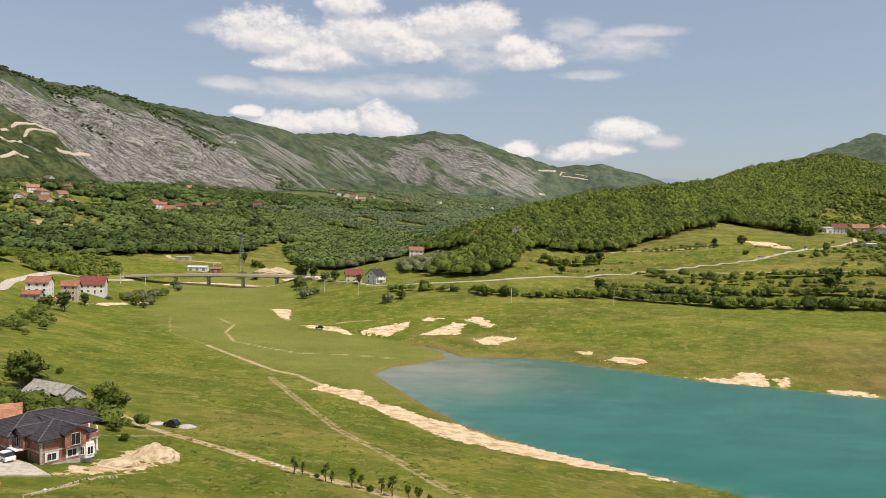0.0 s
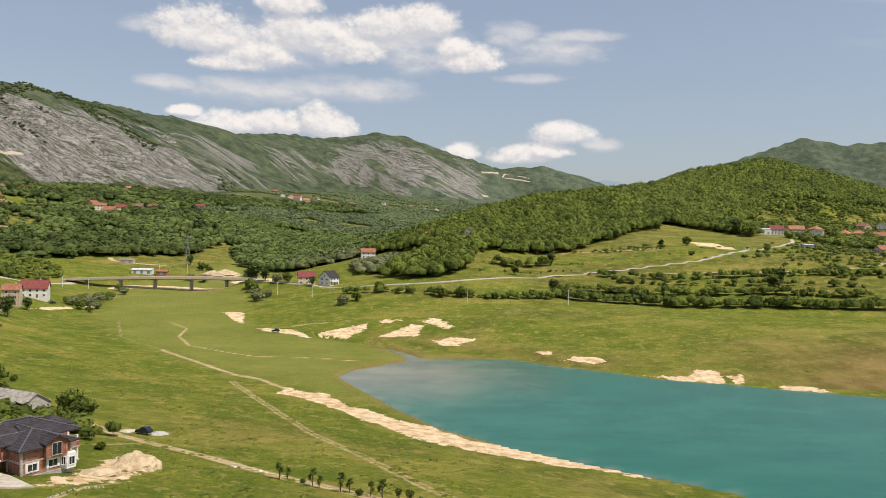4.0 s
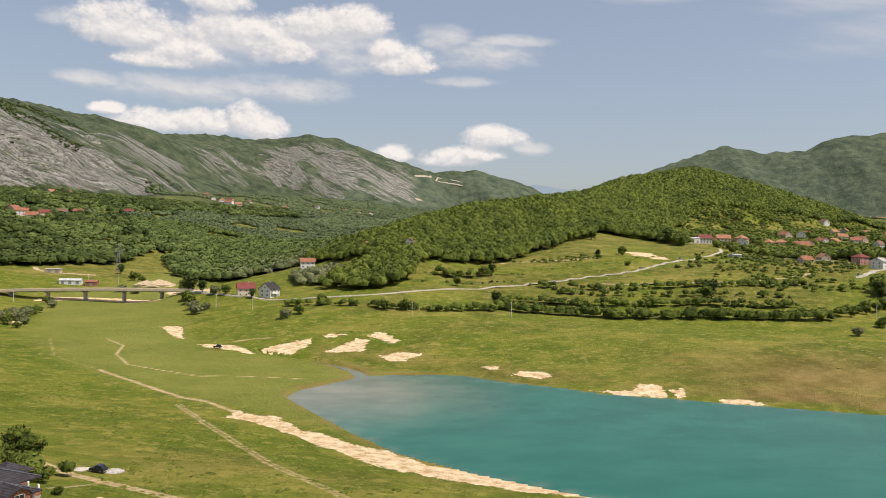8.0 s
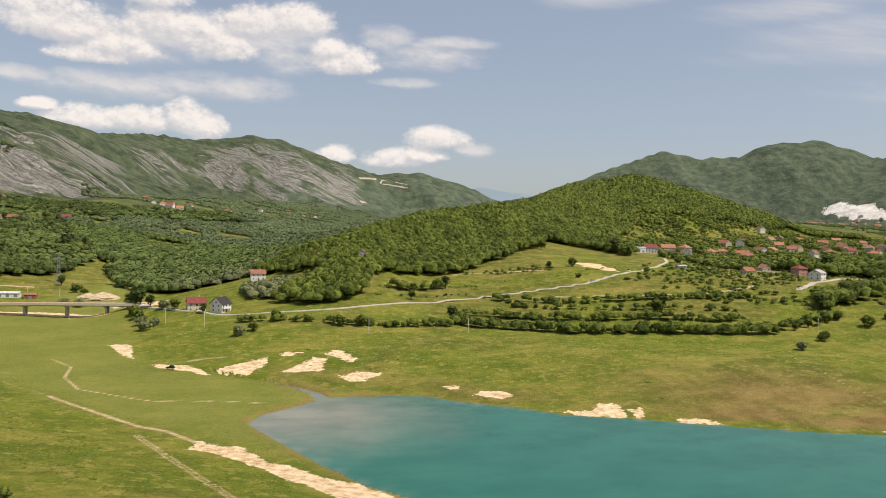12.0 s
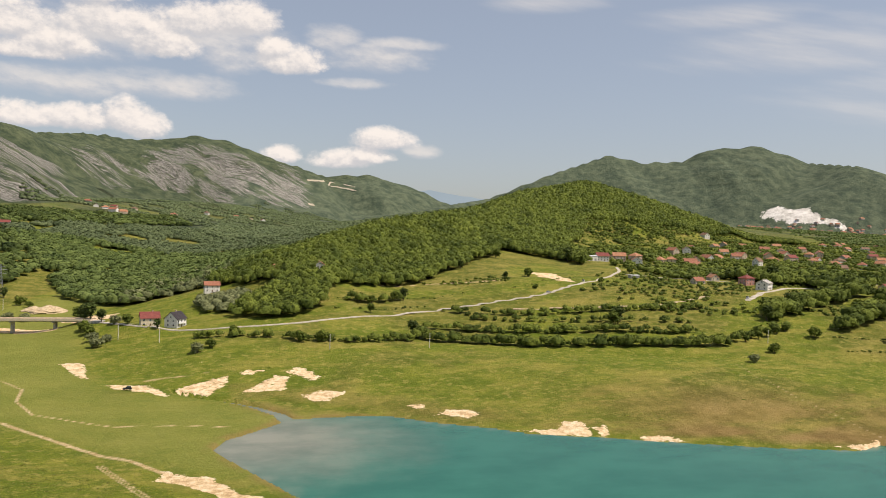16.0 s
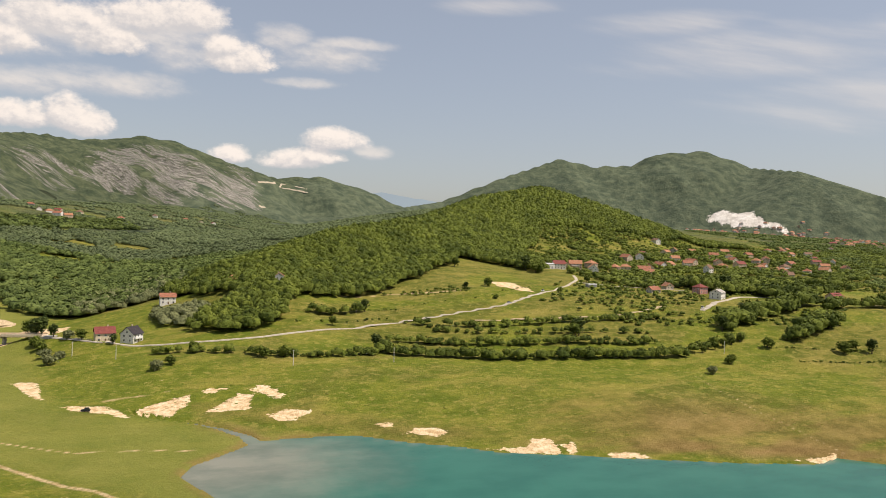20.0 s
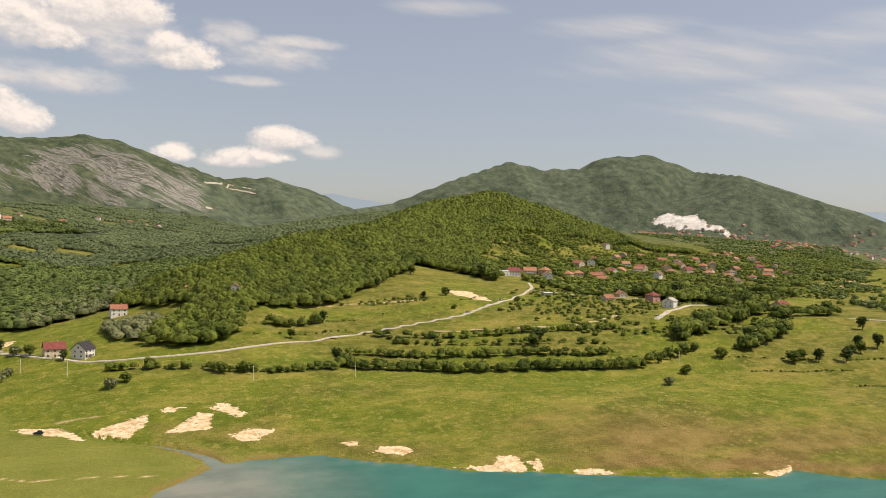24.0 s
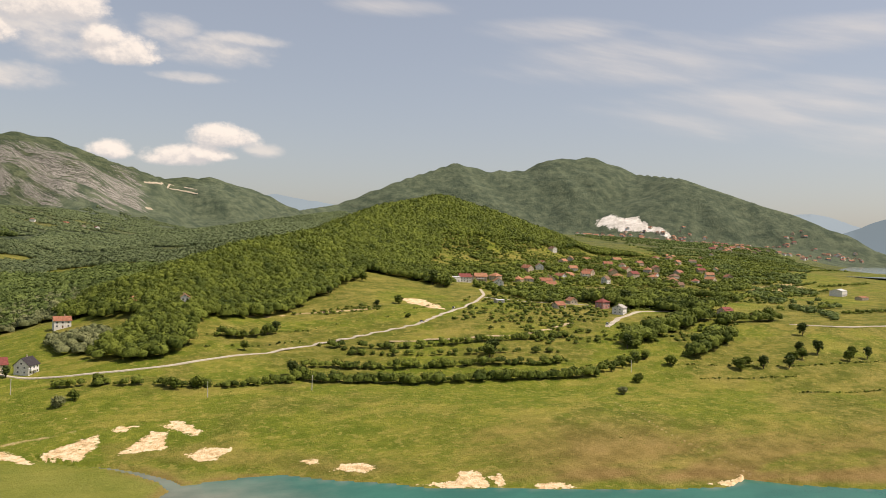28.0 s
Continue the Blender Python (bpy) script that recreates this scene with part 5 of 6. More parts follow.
house(446, 608, 12, 11, 9, 2, M_PINK, M_ROOF_DARK, "dark pink house with a dark red hipped roof", hip=True)
house(436, 572, 35, 15, 10, 2, M_WHITE, M_GREY, "white house under a worn grey roof at the road bend", rise=2.6)
house(531, 532, 8, 13, 9, 2, M_TAN, M_ROOF_DARK, "tan two-storey house with a wide dark red roof", rise=2.8)
house(549, 511, 5, 13, 8, 1, M_TAN, M_ROOF_ORANGE, "low tan house with an orange tile roof among trees", rise=2.2)
house(-27, 676, 6, 12, 9, 2, M_WHITE, M_ROOF_RED, "small white house with a red roof at the wood's edge", rise=2.8)
house(27, 674, 20, 10, 9, 2, M_TAN, M_ROOF_ORANGE, "house with an orange roof half hidden in the wood")
house(57, 640, 80, 8, 7, 3, M_WHITE, M_ROOF_ORANGE, "tall narrow white house half hidden in the wood")
house(-51, 557, 58, 11, 9.5, 2, M_WHITE, M_ROOF_SLATE, "white gabled house with a dark slate roof by the road", rise=4.2, near=True, balcony=True, group="houses by the bridge")
house(-68, 566, 10, 12, 10, 2, M_CREAM, M_ROOF_DARK, "cream house with a dark red roof by the bridge", rise=3.6, near=True, group="houses by the bridge")
house(-232, 440, 10, 12, 10, 3, M_WHITE, M_ROOF_RED, "white three-storey house with balconies and a red roof", rise=3, near=True, balcony=True, group="houses above the valley")
house(-222, 456, 12, 9, 8, 3, M_TAN, M_ROOF_RED, "narrow brick-coloured house with a red roof", rise=2.6, near=True, group="houses above the valley")
house(-226, 421, 8, 9, 6, 1, M_GREY, M_ROOF_RED, "low grey outbuilding with a red roof", rise=1.8, chimney=False, near=True, group="houses above the valley")
house(-212, 424, 12, 5, 5, 1, M_GREY, M_ROOF_RED, "small grey garage with a red roof", rise=1.5, chimney=False, group="houses above the valley")
house(-226, 494, 14, 15, 11, 2, M_WHITE, M_ROOF_DARK, "white house with a large dark red roof", rise=4.6, near=True, group="houses above the valley")


def shed(x, y, turn, long, wide, high, walls, roof, label, rise=1.2):
    top = thing("shed", pose(x, y, float(land(x, y)), 0, 0, turn), label, "shed")
    l, w = long / 2, wide / 2
    part("wall", gable_wall(-l, l, -w, w, -2, high, rise), walls, top)
    part("roof", gable_roof(-l, l, -w, w, high, rise, .4, .15), roof, top)
    n = int(long / 5)
    for i in range(n):
        part("gate", boxes((-1.2, 1.2, -.05, .05, 0, min(2.6, high - .4))), M_STEEL, top, m=Matrix.Translation((-l + (i + .5) * long / n, -w, 0)))
    return top


shed(396, 816, 5, 12, 9, 5.5, M_WHITE, M_SHEET, "plain white shed at the edge of the wood", .8)
shed(930, 690, 20, 26, 16, 7, M_WHITE, M_SHEET, "large white hall with a sheet metal roof", 2.5)
shed(905, 640, 10, 20, 9, 3.5, M_TAN, M_ROOF_RED, "low tan hall with a red roof")
shed(-222, 690, 4, 17, 8, 3.2, M_WHITE, M_SHEET, "low white shed with a bright metal roof behind the bridge")
shed(-205, 688, 4, 9, 8, 3.4, M_BRICK, M_ROOF_RED, "brick shed with a red roof behind the bridge")
shed(356, 655, 8, 10, 5, 2.6, M_GREY, M_SHEET, "low grey hut with a sheet roof beside the lane", .5)
shed(-94, 185, -28, 13.5, 7.5, 2.2, M_GREY, M_ROOF_GREY, "old barn with a worn grey roof among bushes", 2.4)
shed(-247, 726, 8, 12, 9, 3.0, M_TAN, M_GREY, "unfinished flat house on a building site", .4)


def brick_house():
    """The unfinished house: clay blocks in a concrete frame under a slate roof."""
    top = thing("brick_house", pose(-64.6, 123.2, 19.4, 0, 0, 54), "unfinished clay block house with a dark slate roof", "house")
    h = 4.6
    part("foundation", boxes((-.2, 8.6, -.2, 8, -3, .5), (-2.2, 12.8, 5.8, 16.2, -3, .5)), M_GREY, top)
    part("wall", boxes((0, 8.4, 0, 8, .5, h)), M_BRICK, top)
    part("wall", boxes((-2, 8.4, 8, 16, .5, h), (-2, 0, 6, 8, .5, h)), M_BRICK, top)
    for z in (2.55, h - .3):
        part("beam", boxes((-.06, 8.46, -.06, .3, z, z + .3), (-.06, .3, .3, 8, z, z + .3), (8.1, 8.46, .3, 8, z, z + .3)), M_GREY, top)
    part("beam", boxes((-2.06, -1.7, 5.94, 16, 2.55, 2.85), (-2.06, 0, 5.94, 6.3, 2.55, 2.85)), M_GREY, top)
    for x, y in ((-.07, -.07), (4.1, -.07), (8.1, -.07), (-.07, 3.6), (8.1, 3.6), (8.1, 7.5), (-2.07, 5.93), (-2.07, 10.5), (-2.07, 15.6)):
        part("column", boxes((x, x + .36, y, y + .36, .5, h)), M_GREY, top)
    # white-framed windows along the lake front
    for x, w in ((1.8, 1.7), (5.2, 1.7)):
        part("surround", boxes((x - w / 2 - .25, x + w / 2 + .25, -.1, .05, .95, 1.2), (x - w / 2 - .25, x + w / 2 + .25, -.1, .05, 2.3, 2.5), (x - w / 2 - .25, x - w / 2, -.1, .05, 1.2, 2.3), (x + w / 2, x + w / 2 + .25, -.1, .05, 1.2, 2.3)), M_WHITE, top)
        window(top, x, -.02, 1.2, 0, w - .25, 1.05)
    bay = part("bay", solid([(6.4, 0, .5), (6.9, -1.2, .5), (8.4, -1.2, .5), (8.9, 0, .5), (6.4, 0, 2.9), (6.9, -1.2, 2.9), (8.4, -1.2, 2.9), (8.9, 0, 2.9)], [(0, 1, 5, 4), (1, 2, 6, 5), (2, 3, 7, 6), (3, 0, 4, 7), (4, 5, 6, 7), (3, 2, 1, 0)]), M_WHITE, top)
    window(bay, 7.65, -1.22, 1.15, 0, .9, 1.2)
    window(bay, 6.63, -.62, 1.15, -67, .7, 1.2)
    window(bay, 8.67, -.62, 1.15, 67, .7, 1.2)
    # garage mouths and the entrance on the yard side
    part("garage_door", boxes((-2.08, -1.96, 10.9, 13.6, .5, 2.5)), M_WOOD, top)
    part("garage_door", boxes((-2.08, -1.96, 7.0, 9.6, .5, 2.5)), M_WOOD, top)
    part("door", boxes((-.08, .04, 4.2, 5.2, .5, 2.6)), M_WOOD, top)
    part("canopy", boxes((-2.4, 0, 3.4, 6.1, 2.75, 2.95)), M_WHITE, top)
    for i in range(3):
        part("step", boxes((-1.2 - .5 * i, -.2, 3.6 - .2 * i, 5.8, -.3, .45 - .17 * i)), M_GREY, top)
    window(top, -2.0, 14.6, 3.2, -90, 1.0, .8)
    # porch and balcony at the far end
    part("porch_floor", boxes((8.4, 11.2, 2.2, 8, .3, .5), (8.4, 11.2, 2.2, 8, 2.6, 2.85)), M_GREY, top)
    for x, y in ((10.8, 2.4), (10.8, 7.6), (10.8, 5.0)):
        part("porch_column", boxes((x, x + .3, y, y + .3, .5, h)), M_WHITE, top)
    part("parapet", boxes((8.5, 11.2, 2.2, 2.32, 2.85, 3.6), (11.08, 11.2, 2.32, 8, 2.85, 3.6)), M_BRICK, top)
    roof = part("roof", hip_roof(0, 8.4, 0, 9, h, 1.9, .8), M_ROOF_SLATE, top)
    part("roof", hip_roof(-2, 12.6, 6, 16, h + .02, 2.1, .8), M_ROOF_SLATE, top)
    part("roof", hip_roof(11.4, 16.0, 12, 17, h - .5, 1.4, .6), M_ROOF_SLATE, top)
    part("wall", boxes((11.6, 15.6, 12.2, 16.8, -1, h - .5)), M_BRICK, top)
    # two gabled dormers
    for at, turn, wide, glass in (((5.3, .7, h - 1.75), 90, 1.75, 1.5), ((.5, 4.9, h - 1.75), 0, 1.5, 1.0)):
        d = part("dormer", gable_wall(-1.6, 2.4, -wide, wide, 0, 2.45, .85), M_BRICK, top, m=Matrix.Translation(at) @ Matrix.Rotation(radians(turn), 4, "Z"))
        part("dormer_roof", gable_roof(-1.6, 2.6, -wide, wide, 2.45, .85, .5, .16), M_ROOF_SLATE, d)
        part("ridge_cap", tube(bmesh.new(), [((-2.1, 0, 3.5), .11), ((3.0, 0, 3.5), .11)], 6), M_RIDGE, d)
        part("pillar", boxes((-1.66, -1.4, -wide - .03, -wide + .3, 0, 2.4), (-1.66, -1.4, wide - .3, wide + .03, 0, 2.4)), M_BRICK, d)
        window(d, -1.62, 0, .35, -90, glass, 1.85, M_GREY)
    # caps along hips and ridges
    for line in ([(-.8, -.8, h + .26), (4.2, 4.2, h + 2.15)], [(9.2, -.8, h + .26), (4.2, 4.2, h + 2.15)], [(4.2, 4.2, h + 2.15), (4.2, 4.8, h + 2.15), (4.2, 9, h + 2.2)],
                 [(-2.8, 5.2, h + .28), (3.0, 11, h + 2.4)], [(3.0, 11, h + 2.4), (7.6, 11, h + 2.4)], [(13.4, 5.2, h + .28), (7.6, 11, h + 2.4)], [(13.4, 16.8, h + .28), (7.6, 11, h + 2.4)]):
        part("ridge_cap", tube(bmesh.new(), [(p, .12) for p in line], 6), M_RIDGE, roof)


brick_house()
house(-87, 145, 28, 12, 9, 2, M_WHITE, M_ROOF_ORANGE, "white house with a large orange tile roof", rise=2.8, group="near houses", near=True, z=15.2)
house(-69.6, 106.3, 50, 11, 8, 1, M_WHITE, M_ROOF_ORANGE, "low white house with a bright orange tile roof", rise=2.6, group="near houses", near=True, z=19.3)
yard = solid([(-60, 117.5, 0), (-66, 122.6, 0), (-78, 128, 0), (-92, 128, 0), (-88, 114, 0), (-70, 112, 0)], [(0, 1, 2, 3, 4, 5)])
for v in yard.verts:
    v.co.z = float(land(v.co.x, v.co.y)) + .25
bmesh.ops.triangulate(yard, faces=yard.faces)
base = bmesh.ops.extrude_face_region(yard, geom=list(yard.faces))
for v in base["geom"]:
    if isinstance(v, bmesh.types.BMVert):
        v.co.z -= .8
me = bpy.data.meshes.new("pavement_yard")
bmesh.ops.recalc_face_normals(yard, faces=yard.faces)
yard.to_mesh(me)
yard.free()
me.materials.append(M_ROAD)
tagged(new("pavement_yard", me), "pale concrete yard before the unfinished house", "yard", kind="structure")


# ---- vehicles ----
def car(x, y, turn, paint, label, tall=1.45, long=4.3):
    top = thing("car", pose(x, y, float(land(x, y)) + .25, 0, 0, turn), label, "car")
    w, l = .87, long / 2
    side = [(-l, .3), (-l, .75), (-l * .95, .85), (-l * .55, .95), (l * .35, .98), (l * .92, .85), (l, .65), (l, .3)]
    n = len(side)
    part("body", solid([(a, s * w, b) for s in (-1, 1) for a, b in side], [tuple(range(n))[::-1], tuple(range(n, 2 * n))] + [(i, (i + 1) % n, n + (i + 1) % n, n + i) for i in range(n)]), paint, top)
    cab = [(-l * .85, .9), (-l * .6, tall), (l * .1, tall), (l * .42, .93)]
    part("cabin", solid([(a, s * (w - (.02 if b < 1 else .14)), b) for s in (-1, 1) for a, b in cab], [(3, 2, 1, 0), (4, 5, 6, 7), (0, 1, 5, 4), (1, 2, 6, 5), (2, 3, 7, 6), (3, 0, 4, 7)]), M_GLASS, top)
    part("roof", boxes((-l * .62, l * .12, -w + .12, w - .12, tall, tall + .05)), paint, top)
    for a in (-l * .62, l * .64):
        for s in (-1, 1):
            wh = part("wheel", tube(bmesh.new(), [((a, s * (w - .2), .3), .31), ((a, s * (w + .02), .3), .31)], 12), M_RUBBER, top)
            part("rim", tube(bmesh.new(), [((a, s * (w + .0), .3), .18), ((a, s * (w + .035), .3), .17)], 10), M_STEEL, wh)
    for s in (-.55, .55):
        part("headlight", boxes((l - .06, l + .02, s - .18, s + .18, .6, .74)), M_FRAME, top)


car(-70.3, 122.6, 150, M_CAR["white"], "white saloon car on the concrete yard")
car(-63, 178.5, 160, M_CAR["dark"], "dark off-road car beside the dirt track", 1.5, 3.5)
car(-68.5, 420, 170, M_CAR["dark"], "dark car parked on the lake meadow", 1.7)
car(287, 623, 50, M_CAR["white"], "white van on the meadow road", 2.1, 5)
car(236, 585, 20, M_CAR["silver"], "silver car on the meadow road")
car(385, 529, 40, M_CAR["white"], "white van beside the village road", 2.0, 5)
car(522, 534, 10, M_CAR["white"], "white car before the tan house")
car(-214, 490, 30, M_CAR["dark"], "dark car before the white house")


# ---- poles ----
def pole(x, y, tall, label, arms=True):
    top = thing("utility_pole", pose(x, y, float(land(x, y)), 0, 0, 20), label, "utility pole", "utility poles")
    part("post", tube(bmesh.new(), [((0, 0, -1), .26), ((0, 0, tall), .15)], 8), M_POLE, top)
    if arms:
        arm = part("crossarm", boxes((-.9, .9, -.06, .06, tall - .5, tall - .38)), M_STEEL, top)
        for s in (-.8, 0, .8):
            part("insulator", tube(bmesh.new(), [((s, 0, tall - .38), .07), ((s, 0, tall - .12), .05)], 6), M_GLASS, arm)


for x, y, h in ((39, 464, 9), (100, 462, 9), (322, 429, 8.5), (-59, 517, 9), (-85, 540, 9), (-234, 600, 9), (-247, 585, 8), (-208, 690, 9), (-185, 694, 9), (500, 600, 9), (600, 700, 9)):
    pole(x, y, h, "pale concrete utility pole standing in the meadow")


def pylon(x, y, tall):
    top = thing("pylon", pose(x, y, float(land(x, y)), 0, 0, 30), "grey steel lattice pylon behind the bridge", "pylon")
    w = 2.2
    legs = [(a, c) for a in (-1, 1) for c in (-1, 1)]
    for a, c in legs:
        part("leg", tube(bmesh.new(), [((a * w, c * w, -1), .16), ((a * .7, c * .7, tall * .62), .12), ((a * .15, c * .15, tall), .08)], 4), M_STEEL, top)
    for i in range(9):
        k0, k1 = i / 9, (i + 1) / 9
        b = bmesh.new()
        s0, s1 = w * (1 - k0) + .3 * k0, w * (1 - k1) + .3 * k1
        for p, q in (((-1, -1), (1, -1)), ((1, -1), (1, 1)), ((1, 1), (-1, 1)), ((-1, 1), (-1, -1))):
            tube(b, [((p[0] * s0, p[1] * s0, tall * k0), .07), ((q[0] * s1, q[1] * s1, tall * k1), .07)], 4)
            tube(b, [((q[0] * s0, q[1] * s0, tall * k0), .07), ((p[0] * s1, p[1] * s1, tall * k1), .07)], 4)
        part("brace", b, M_STEEL, top)
    for z, l in ((tall * .7, 4.5), (tall * .82, 5), (tall * .93, 3.6)):
        part("arm", boxes((-l, l, -.18, .18, z, z + .3)), M_STEEL, top)


pylon(-203, 765, 27)


# ---- yard clutter ----
def heap(x, y, wide, tall, material, name, label, seed):
    """A loose pile with slumped sides."""
    r, b = random.Random(seed), bmesh.new()
    bmesh.ops.create_icosphere(b, subdivisions=4, radius=1)
    for v in b.verts:
        d = math.hypot(v.co.x, v.co.y)
        n = noise.noise(v.co * 3.1 + Vector((seed, 0, 0))) * .18 + noise.noise(v.co * 9) * .05
        v.co = Vector((v.co.x * wide * (1 + n), v.co.y * wide * .7 * (1 + n), (max(0, 1 - d) ** .8 * tall * (1 + n) if v.co.z > 0 else -.8)))
    me = bpy.data.meshes.new(name)
    b.to_mesh(me)
    b.free()
    me.materials.append(material)
    ob = new(name, me)
    ob.matrix_world = pose(x, y, float(land(x, y)) - .05, 0, 0, 40)
    return tagged(ob, label, "heap")


heap(-53, 140.5, 4.8, 3.2, M_DIRT, "sand_heap", "tall heap of yellow building sand beside the house", 3)
heap(-56.5, 131, 4.4, .8, M_DIRT, "sand_heap", "low spread heap of building sand beside the house", 5)
heap(-150, 684, 15, 5.5, M_DIRT, "sand_mound", "long mound of pale dug earth behind the bridge", 11)
heap(-162, 690, 10, 3.5, M_DIRT, "sand_mound", "low mound of pale dug earth behind the bridge", 12)
heap(-60.5, 180, 2.6, .9, M_GREY, "rubble_heap", "low heap of grey rubble beside the dark car", 7)
heap(-67.5, 179.5, 2.6, .5, M_ROAD, "sand_heap", "small pale heap of sand beside the dark car", 9)


def stone_row(line, label):
    top = thing("stone_edging", Matrix.Translation((line[0][0], line[0][1], float(land(*line[0])))), label, "edging")
    r, made = random.Random(4), 0
    for p, q in zip(line, line[1:]):
        n = int(math.hypot(q[0] - p[0], q[1] - p[1]) / .55)
        for i in range(n):
            k = i / n
            x, y = p[0] + (q[0] - p[0]) * k, p[1] + (q[1] - p[1]) * k
            if r.random() < .2:
                continue
            s = r.uniform(.45, .85)
            shared("stone", ("stone", i % 4), lambda: solid([(-.3, -.2, -.3), (.28, -.24, -.3), (.3, .2, -.3), (-.26, .22, -.3), (-.24, -.15, .2), (.2, -.17, .24), (.24, .15, .18), (-.2, .17, .22)], [(3, 2, 1, 0), (4, 5, 6, 7), (0, 1, 5, 4), (1, 2, 6, 5), (2, 3, 7, 6), (3, 0, 4, 7)]), M_ROAD, top,
                   Matrix.Translation((x - line[0][0], y - line[0][1], float(land(x, y)) - float(land(*line[0])) + .08)) @ Matrix.Rotation(r.uniform(0, 6.28), 4, "Z") @ Matrix.Diagonal((s, s, s, 1)))


stone_row([(-57.4, 105), (-56.2, 110), (-55, 118), (-51.5, 122.5)], "row of pale stones edging the garden")
for i, (x, y, s) in enumerate(((-33, 153.5, .8), (-31.8, 153, .5), (-38, 154.5, .7), (-38.8, 155.2, .5), (-34.3, 154.2, .4), (-57, 110, .5), (-33.5, 117, .6))):
    heap(x, y, s * .8, s * .5, M_POLE, "boulder", "pale boulder beside the dirt track", 20 + i)


# ---- single trees ----
def crown_mesh(seed, wide, tall, clumps, leaves=26):
    """A crown of many small leaf clumps with an uneven outline."""
    r = np.random.RandomState(seed)
    vs, fs, ts, base = [], [], [], 0
    lobes = [(r.uniform(-.4, .4, 3) * (1, 1, .7), r.uniform(.36, .66)) for _ in range(5)]
    for i in range(clumps):
        c, s = lobes[i % 5]
        d = r.normal(size=3)
        d /= np.linalg.norm(d)
        at = (c + d * s * r.uniform(.55, 1.05)) * (wide / 2, wide / 2, tall / 2)
        size = wide * r.uniform(.07, .13)
        v, f = blob(int(r.randint(40)), 1)
        vs.append(v * size + at)
        fs.append(f + base)
        base += len(v)
        q = r.normal(size=(leaves, 1, 3))
        q /= np.linalg.norm(q, axis=2)[:, :, None]
        tri = (q * size * r.uniform(.9, 1.5, (leaves, 1, 1)) + r.normal(size=(leaves, 3, 3)) * size * .28).reshape(-1, 3) + at
        vs.append(tri)
        fs.append(np.arange(leaves * 3).reshape(-1, 3) + base)
        base += leaves * 3
        ts.append(np.full(len(v) + leaves * 3, r.uniform(.1, .9)))
    return np.concatenate(vs), np.concatenate(fs), np.concatenate(ts)


def tree(seed, tall, wide, leaves, label, bush=False, clumps=60):
    top = thing("bush" if bush else "tree", Matrix(), label, "bush" if bush else "tree")
    r = random.Random(seed)
    stem = tall * (.05 if bush else .09)
    part("trunk", tube(bmesh.new(), [((0, 0, -.6), tall * .035), ((.1, 0, stem), tall * .025), ((.15, .1, tall * .7), tall * .01)]), M_BARK, top)
    for i in range(5):
        a = 1.26 * i + r.uniform(-.4, .4)
        z = stem + tall * .08 * i
        part("limb", tube(bmesh.new(), [((0, 0, z), tall * .014), ((math.cos(a) * wide * .2, math.sin(a) * wide * .2, z + tall * .12), tall * .009), ((math.cos(a) * wide * .36, math.sin(a) * wide * .36, z + tall * .2), tall * .004)], 6), M_BARK, top)
    v, f, t = crown_mesh(seed, wide, tall - stem * .8, clumps)
    v = v + (0, 0, stem * .8 + (tall - stem * .8) / 2)
    me = fast_mesh("crown", v, f, leaves, False)
    give(me, {"tint": t})
    hang(new("crown", me), top)
    return top


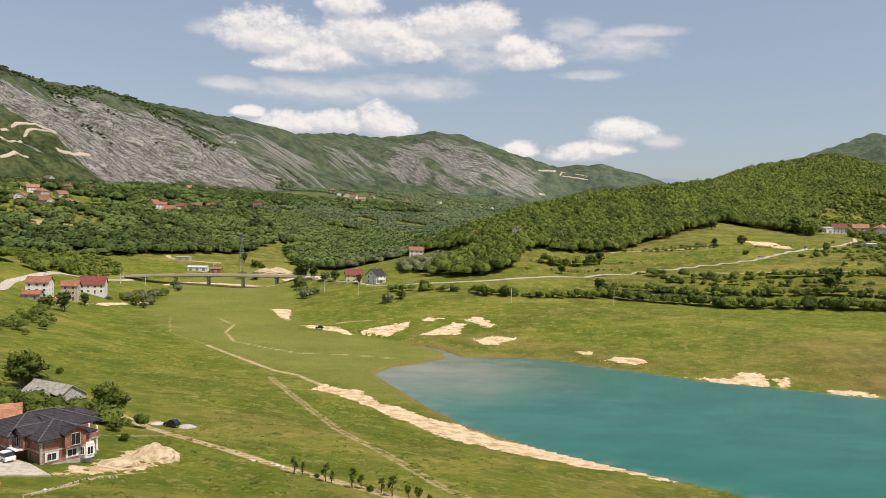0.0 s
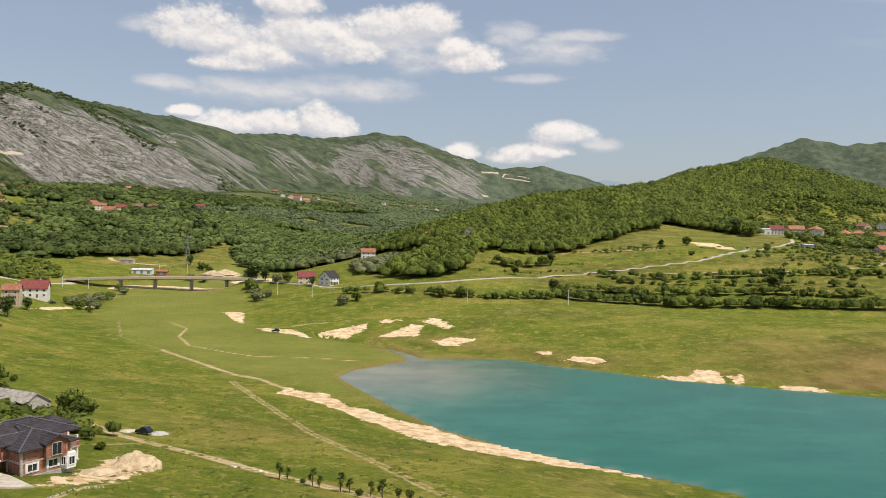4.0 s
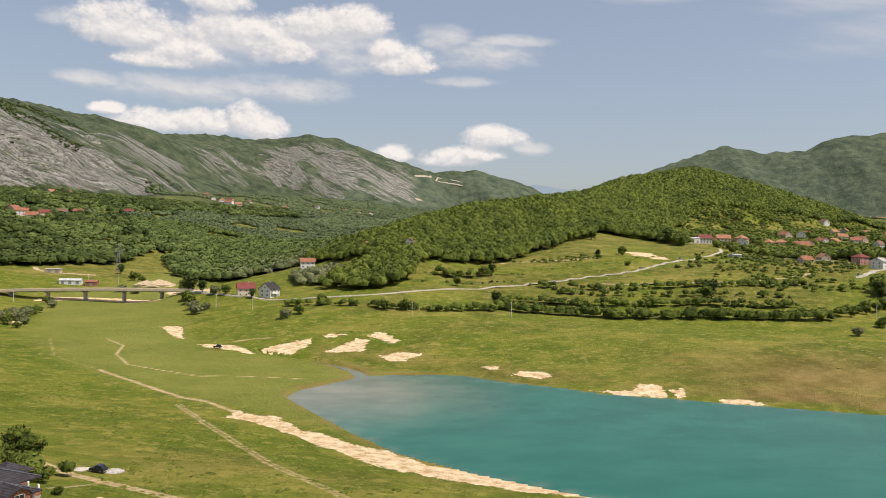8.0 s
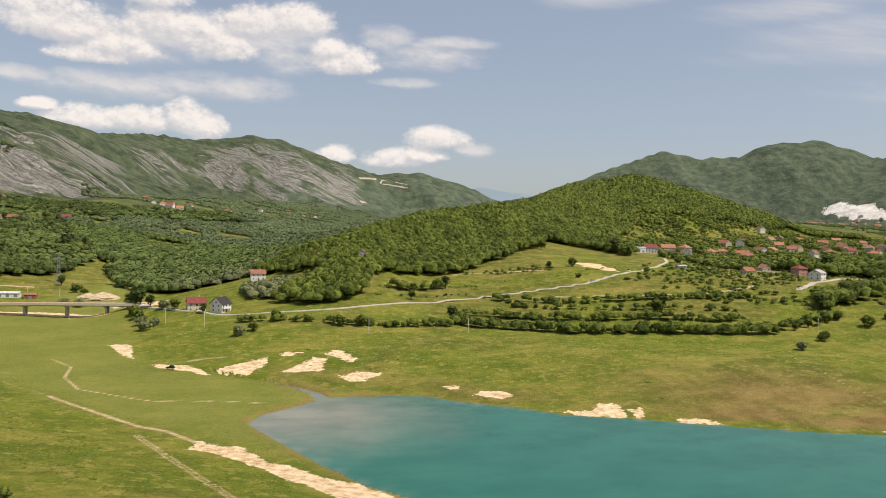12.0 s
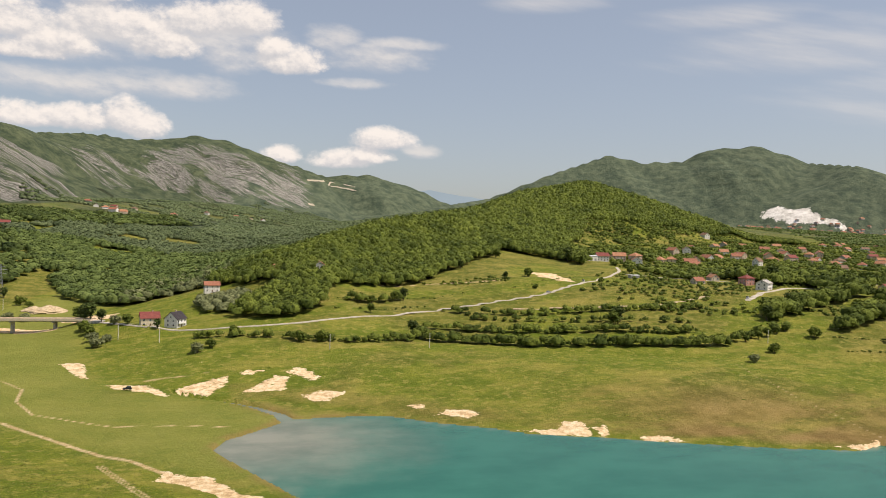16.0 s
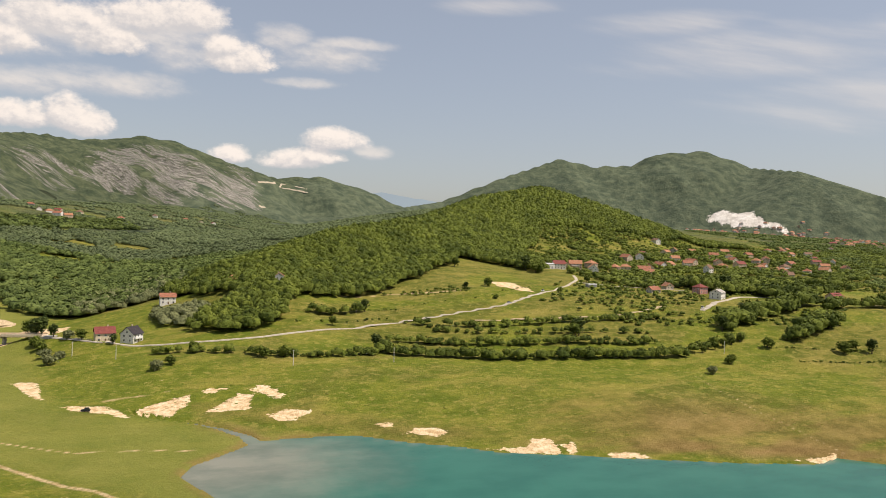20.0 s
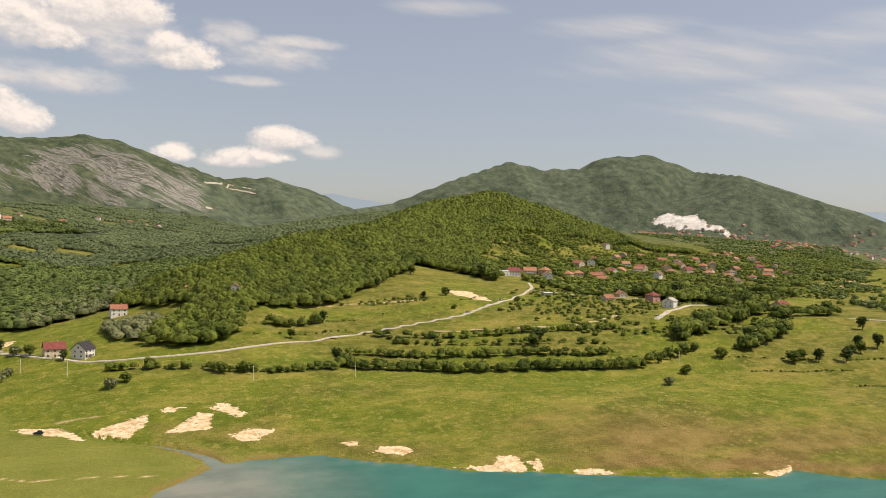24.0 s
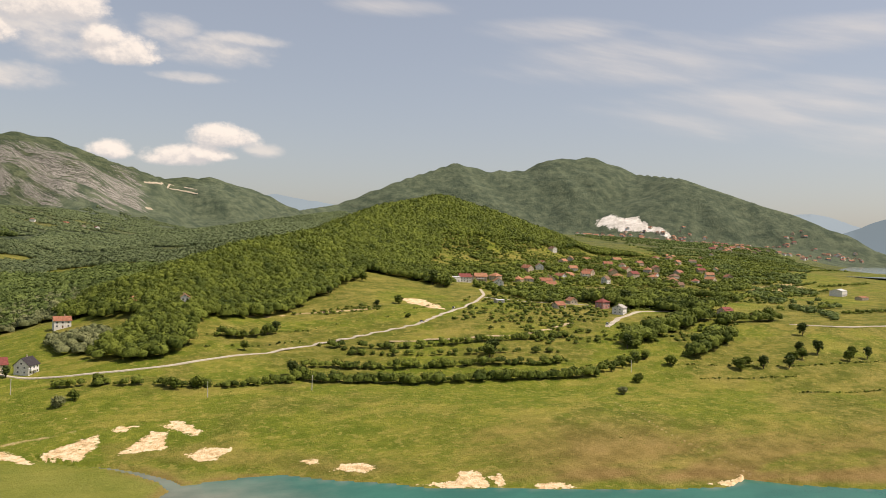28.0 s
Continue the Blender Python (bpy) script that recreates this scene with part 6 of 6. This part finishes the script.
KINDS = [tree(1, 9, 8.5, M_FOREST, "broad green deciduous tree in full leaf"), tree(2, 10, 7, M_DARK, "dark green deciduous tree in full leaf"),
         tree(3, 8, 9, M_FOREST, "spreading green tree in full leaf"), tree(4, 3.6, 4.6, M_FOREST, "rounded green bush in full leaf", True), tree(5, 3.6, 5, M_SCRUB, "pale grey-green willow bush", True),
         tree(6, 4.2, 2.2, M_FOREST, "slim young tree with sparse leaves beside the track", clumps=22)]
SINGLE = [  # kind, x, y, size
    (1, 245, 489, 1.2), (0, 241, 487, 1.05), (0, -120, 640, 1.5), (1, -116, 612, 1.3), (4, -101, 548, 1.6), (3, -106, 566, 1.7), (3, -110, 574, 1.9), (4, -92, 540, 1.3), (4, -197, 509, 1.5), (4, -190, 496, 1.3), (4, -205, 518, 1.6), (3, -211, 600, 1.3), (4, -160, 645, 1.6), (4, -172, 650, 1.5), (1, -198, 755, 1.0), (2, -178, 720, 1.1), (3, -168, 705, 1.4), (1, 98, 495, .9), (2, 250, 660, .9), (1, 222, 645, .6), (4, 283, 393, 1.1), (2, 402, 404, .95), (3, 312, 411, 1.3), (1, 440, 392, .9), (0, 452, 398, .95), (1, 490, 405, 1.0),
    (0, 500, 385, .9), (1, 527, 446, 1.0), (0, 468, 402, .9), (1, 478, 412, .85), (0, 512, 392, .9), (1, 520, 384, .85), (0, 548, 497, 1.3), (1, 420, 398, .9), (0, 412, 407, .8), (3, 360, 430, 1.5),
    (0, 331, 441, .6), (0, 341, 444, .6), (0, 351, 447, .6), (0, 322, 438, .6), (0, 310, 436, .55), (1, 470, 602, 1.6), (0, 490, 640, 1.4), (1, 560, 640, 1.4), (0, 372, 690, .8), (1, 355, 470, 1.0), (0, 375, 480, 1.1),
    (1, 205, 722, .8), (0, 270, 796, 1.1), (1, 348, 780, 1.5), (2, 352, 762, 1.4), (0, 82, 553, .7), (0, 110, 596, .8), (1, 118, 600, .9), (0, 90, 590, .7), (3, 300, 615, 1.0), (3, 232, 603, .8),
    (1, -199, 402, 1.15), (2, -207, 398, .9), (1, -212, 452, .75), (3, -197, 490, 1.5), (4, -203, 512, 1.7), (4, -199, 526, 1.6), (4, -206, 500, 1.5), (4, -200, 575, 1.4), (3, -188, 480, 1.0),
    (1, -108, 590, 1.4), (1, -112, 597, 1.3), (1, -100, 583, 1.0), (4, -97, 528, 1.8), (4, -36, 478, 1.6), (3, -28, 486, 1.4), (1, -62, 547, .75), (2, -82, 570, .9), (4, -90, 575, 1.6), (0, -15, 506, .9), (3, 24, 484, 1.7), (3, 36, 482, 1.8),
    (0, -107, 195, 1.25), (2, -84, 192, .8), (2, -79, 186, .75), (3, -98, 175, .8), (3, -88, 172, .8), (3, -104, 182, .8), (3, -80, 174, .9), (3, -75, 168, .9), (3, -93, 167, .9), (3, -86, 167, .9), (3, -69, 162, .7), (3, -63, 152, .4),
    (3, -120, 240, .5), (1, -241, 792, 1.0), (1, -232, 800, 1.0), (1, -226, 796, .9), (0, -240, 780, .8),
    (5, -28.5, 148, .85), (5, -27, 149, .6), (5, -22, 145, .9), (5, -20.6, 144, .6), (5, -16.5, 142, .95), (5, -15, 142.5, .7), (5, -11, 141, .7), (5, -9, 139, 1.0), (5, -6, 138, .7), (5, -4, 136, .8), (5, -2, 135, .6), (3, -24, 147, .25), (3, -13, 141, .3)]
used = set()
for i, (kind, x, y, size) in enumerate(SINGLE):
    size *= 1.4 if x > 60 else 1.15
    r = random.Random(i)
    m = Matrix.Translation((x, y, float(land(x, y)) - .1)) @ Matrix.Rotation(r.uniform(0, 6.28), 4, "Z") @ Matrix.Diagonal((size * r.uniform(.9, 1.1), size * r.uniform(.9, 1.1), size, 1))
    if kind in used:
        copy_thing(KINDS[kind], m)
    else:
        used.add(kind)
        SHARED[("tree", kind)] = m
for kind in used:
    KINDS[kind].matrix_basis = SHARED[("tree", kind)]
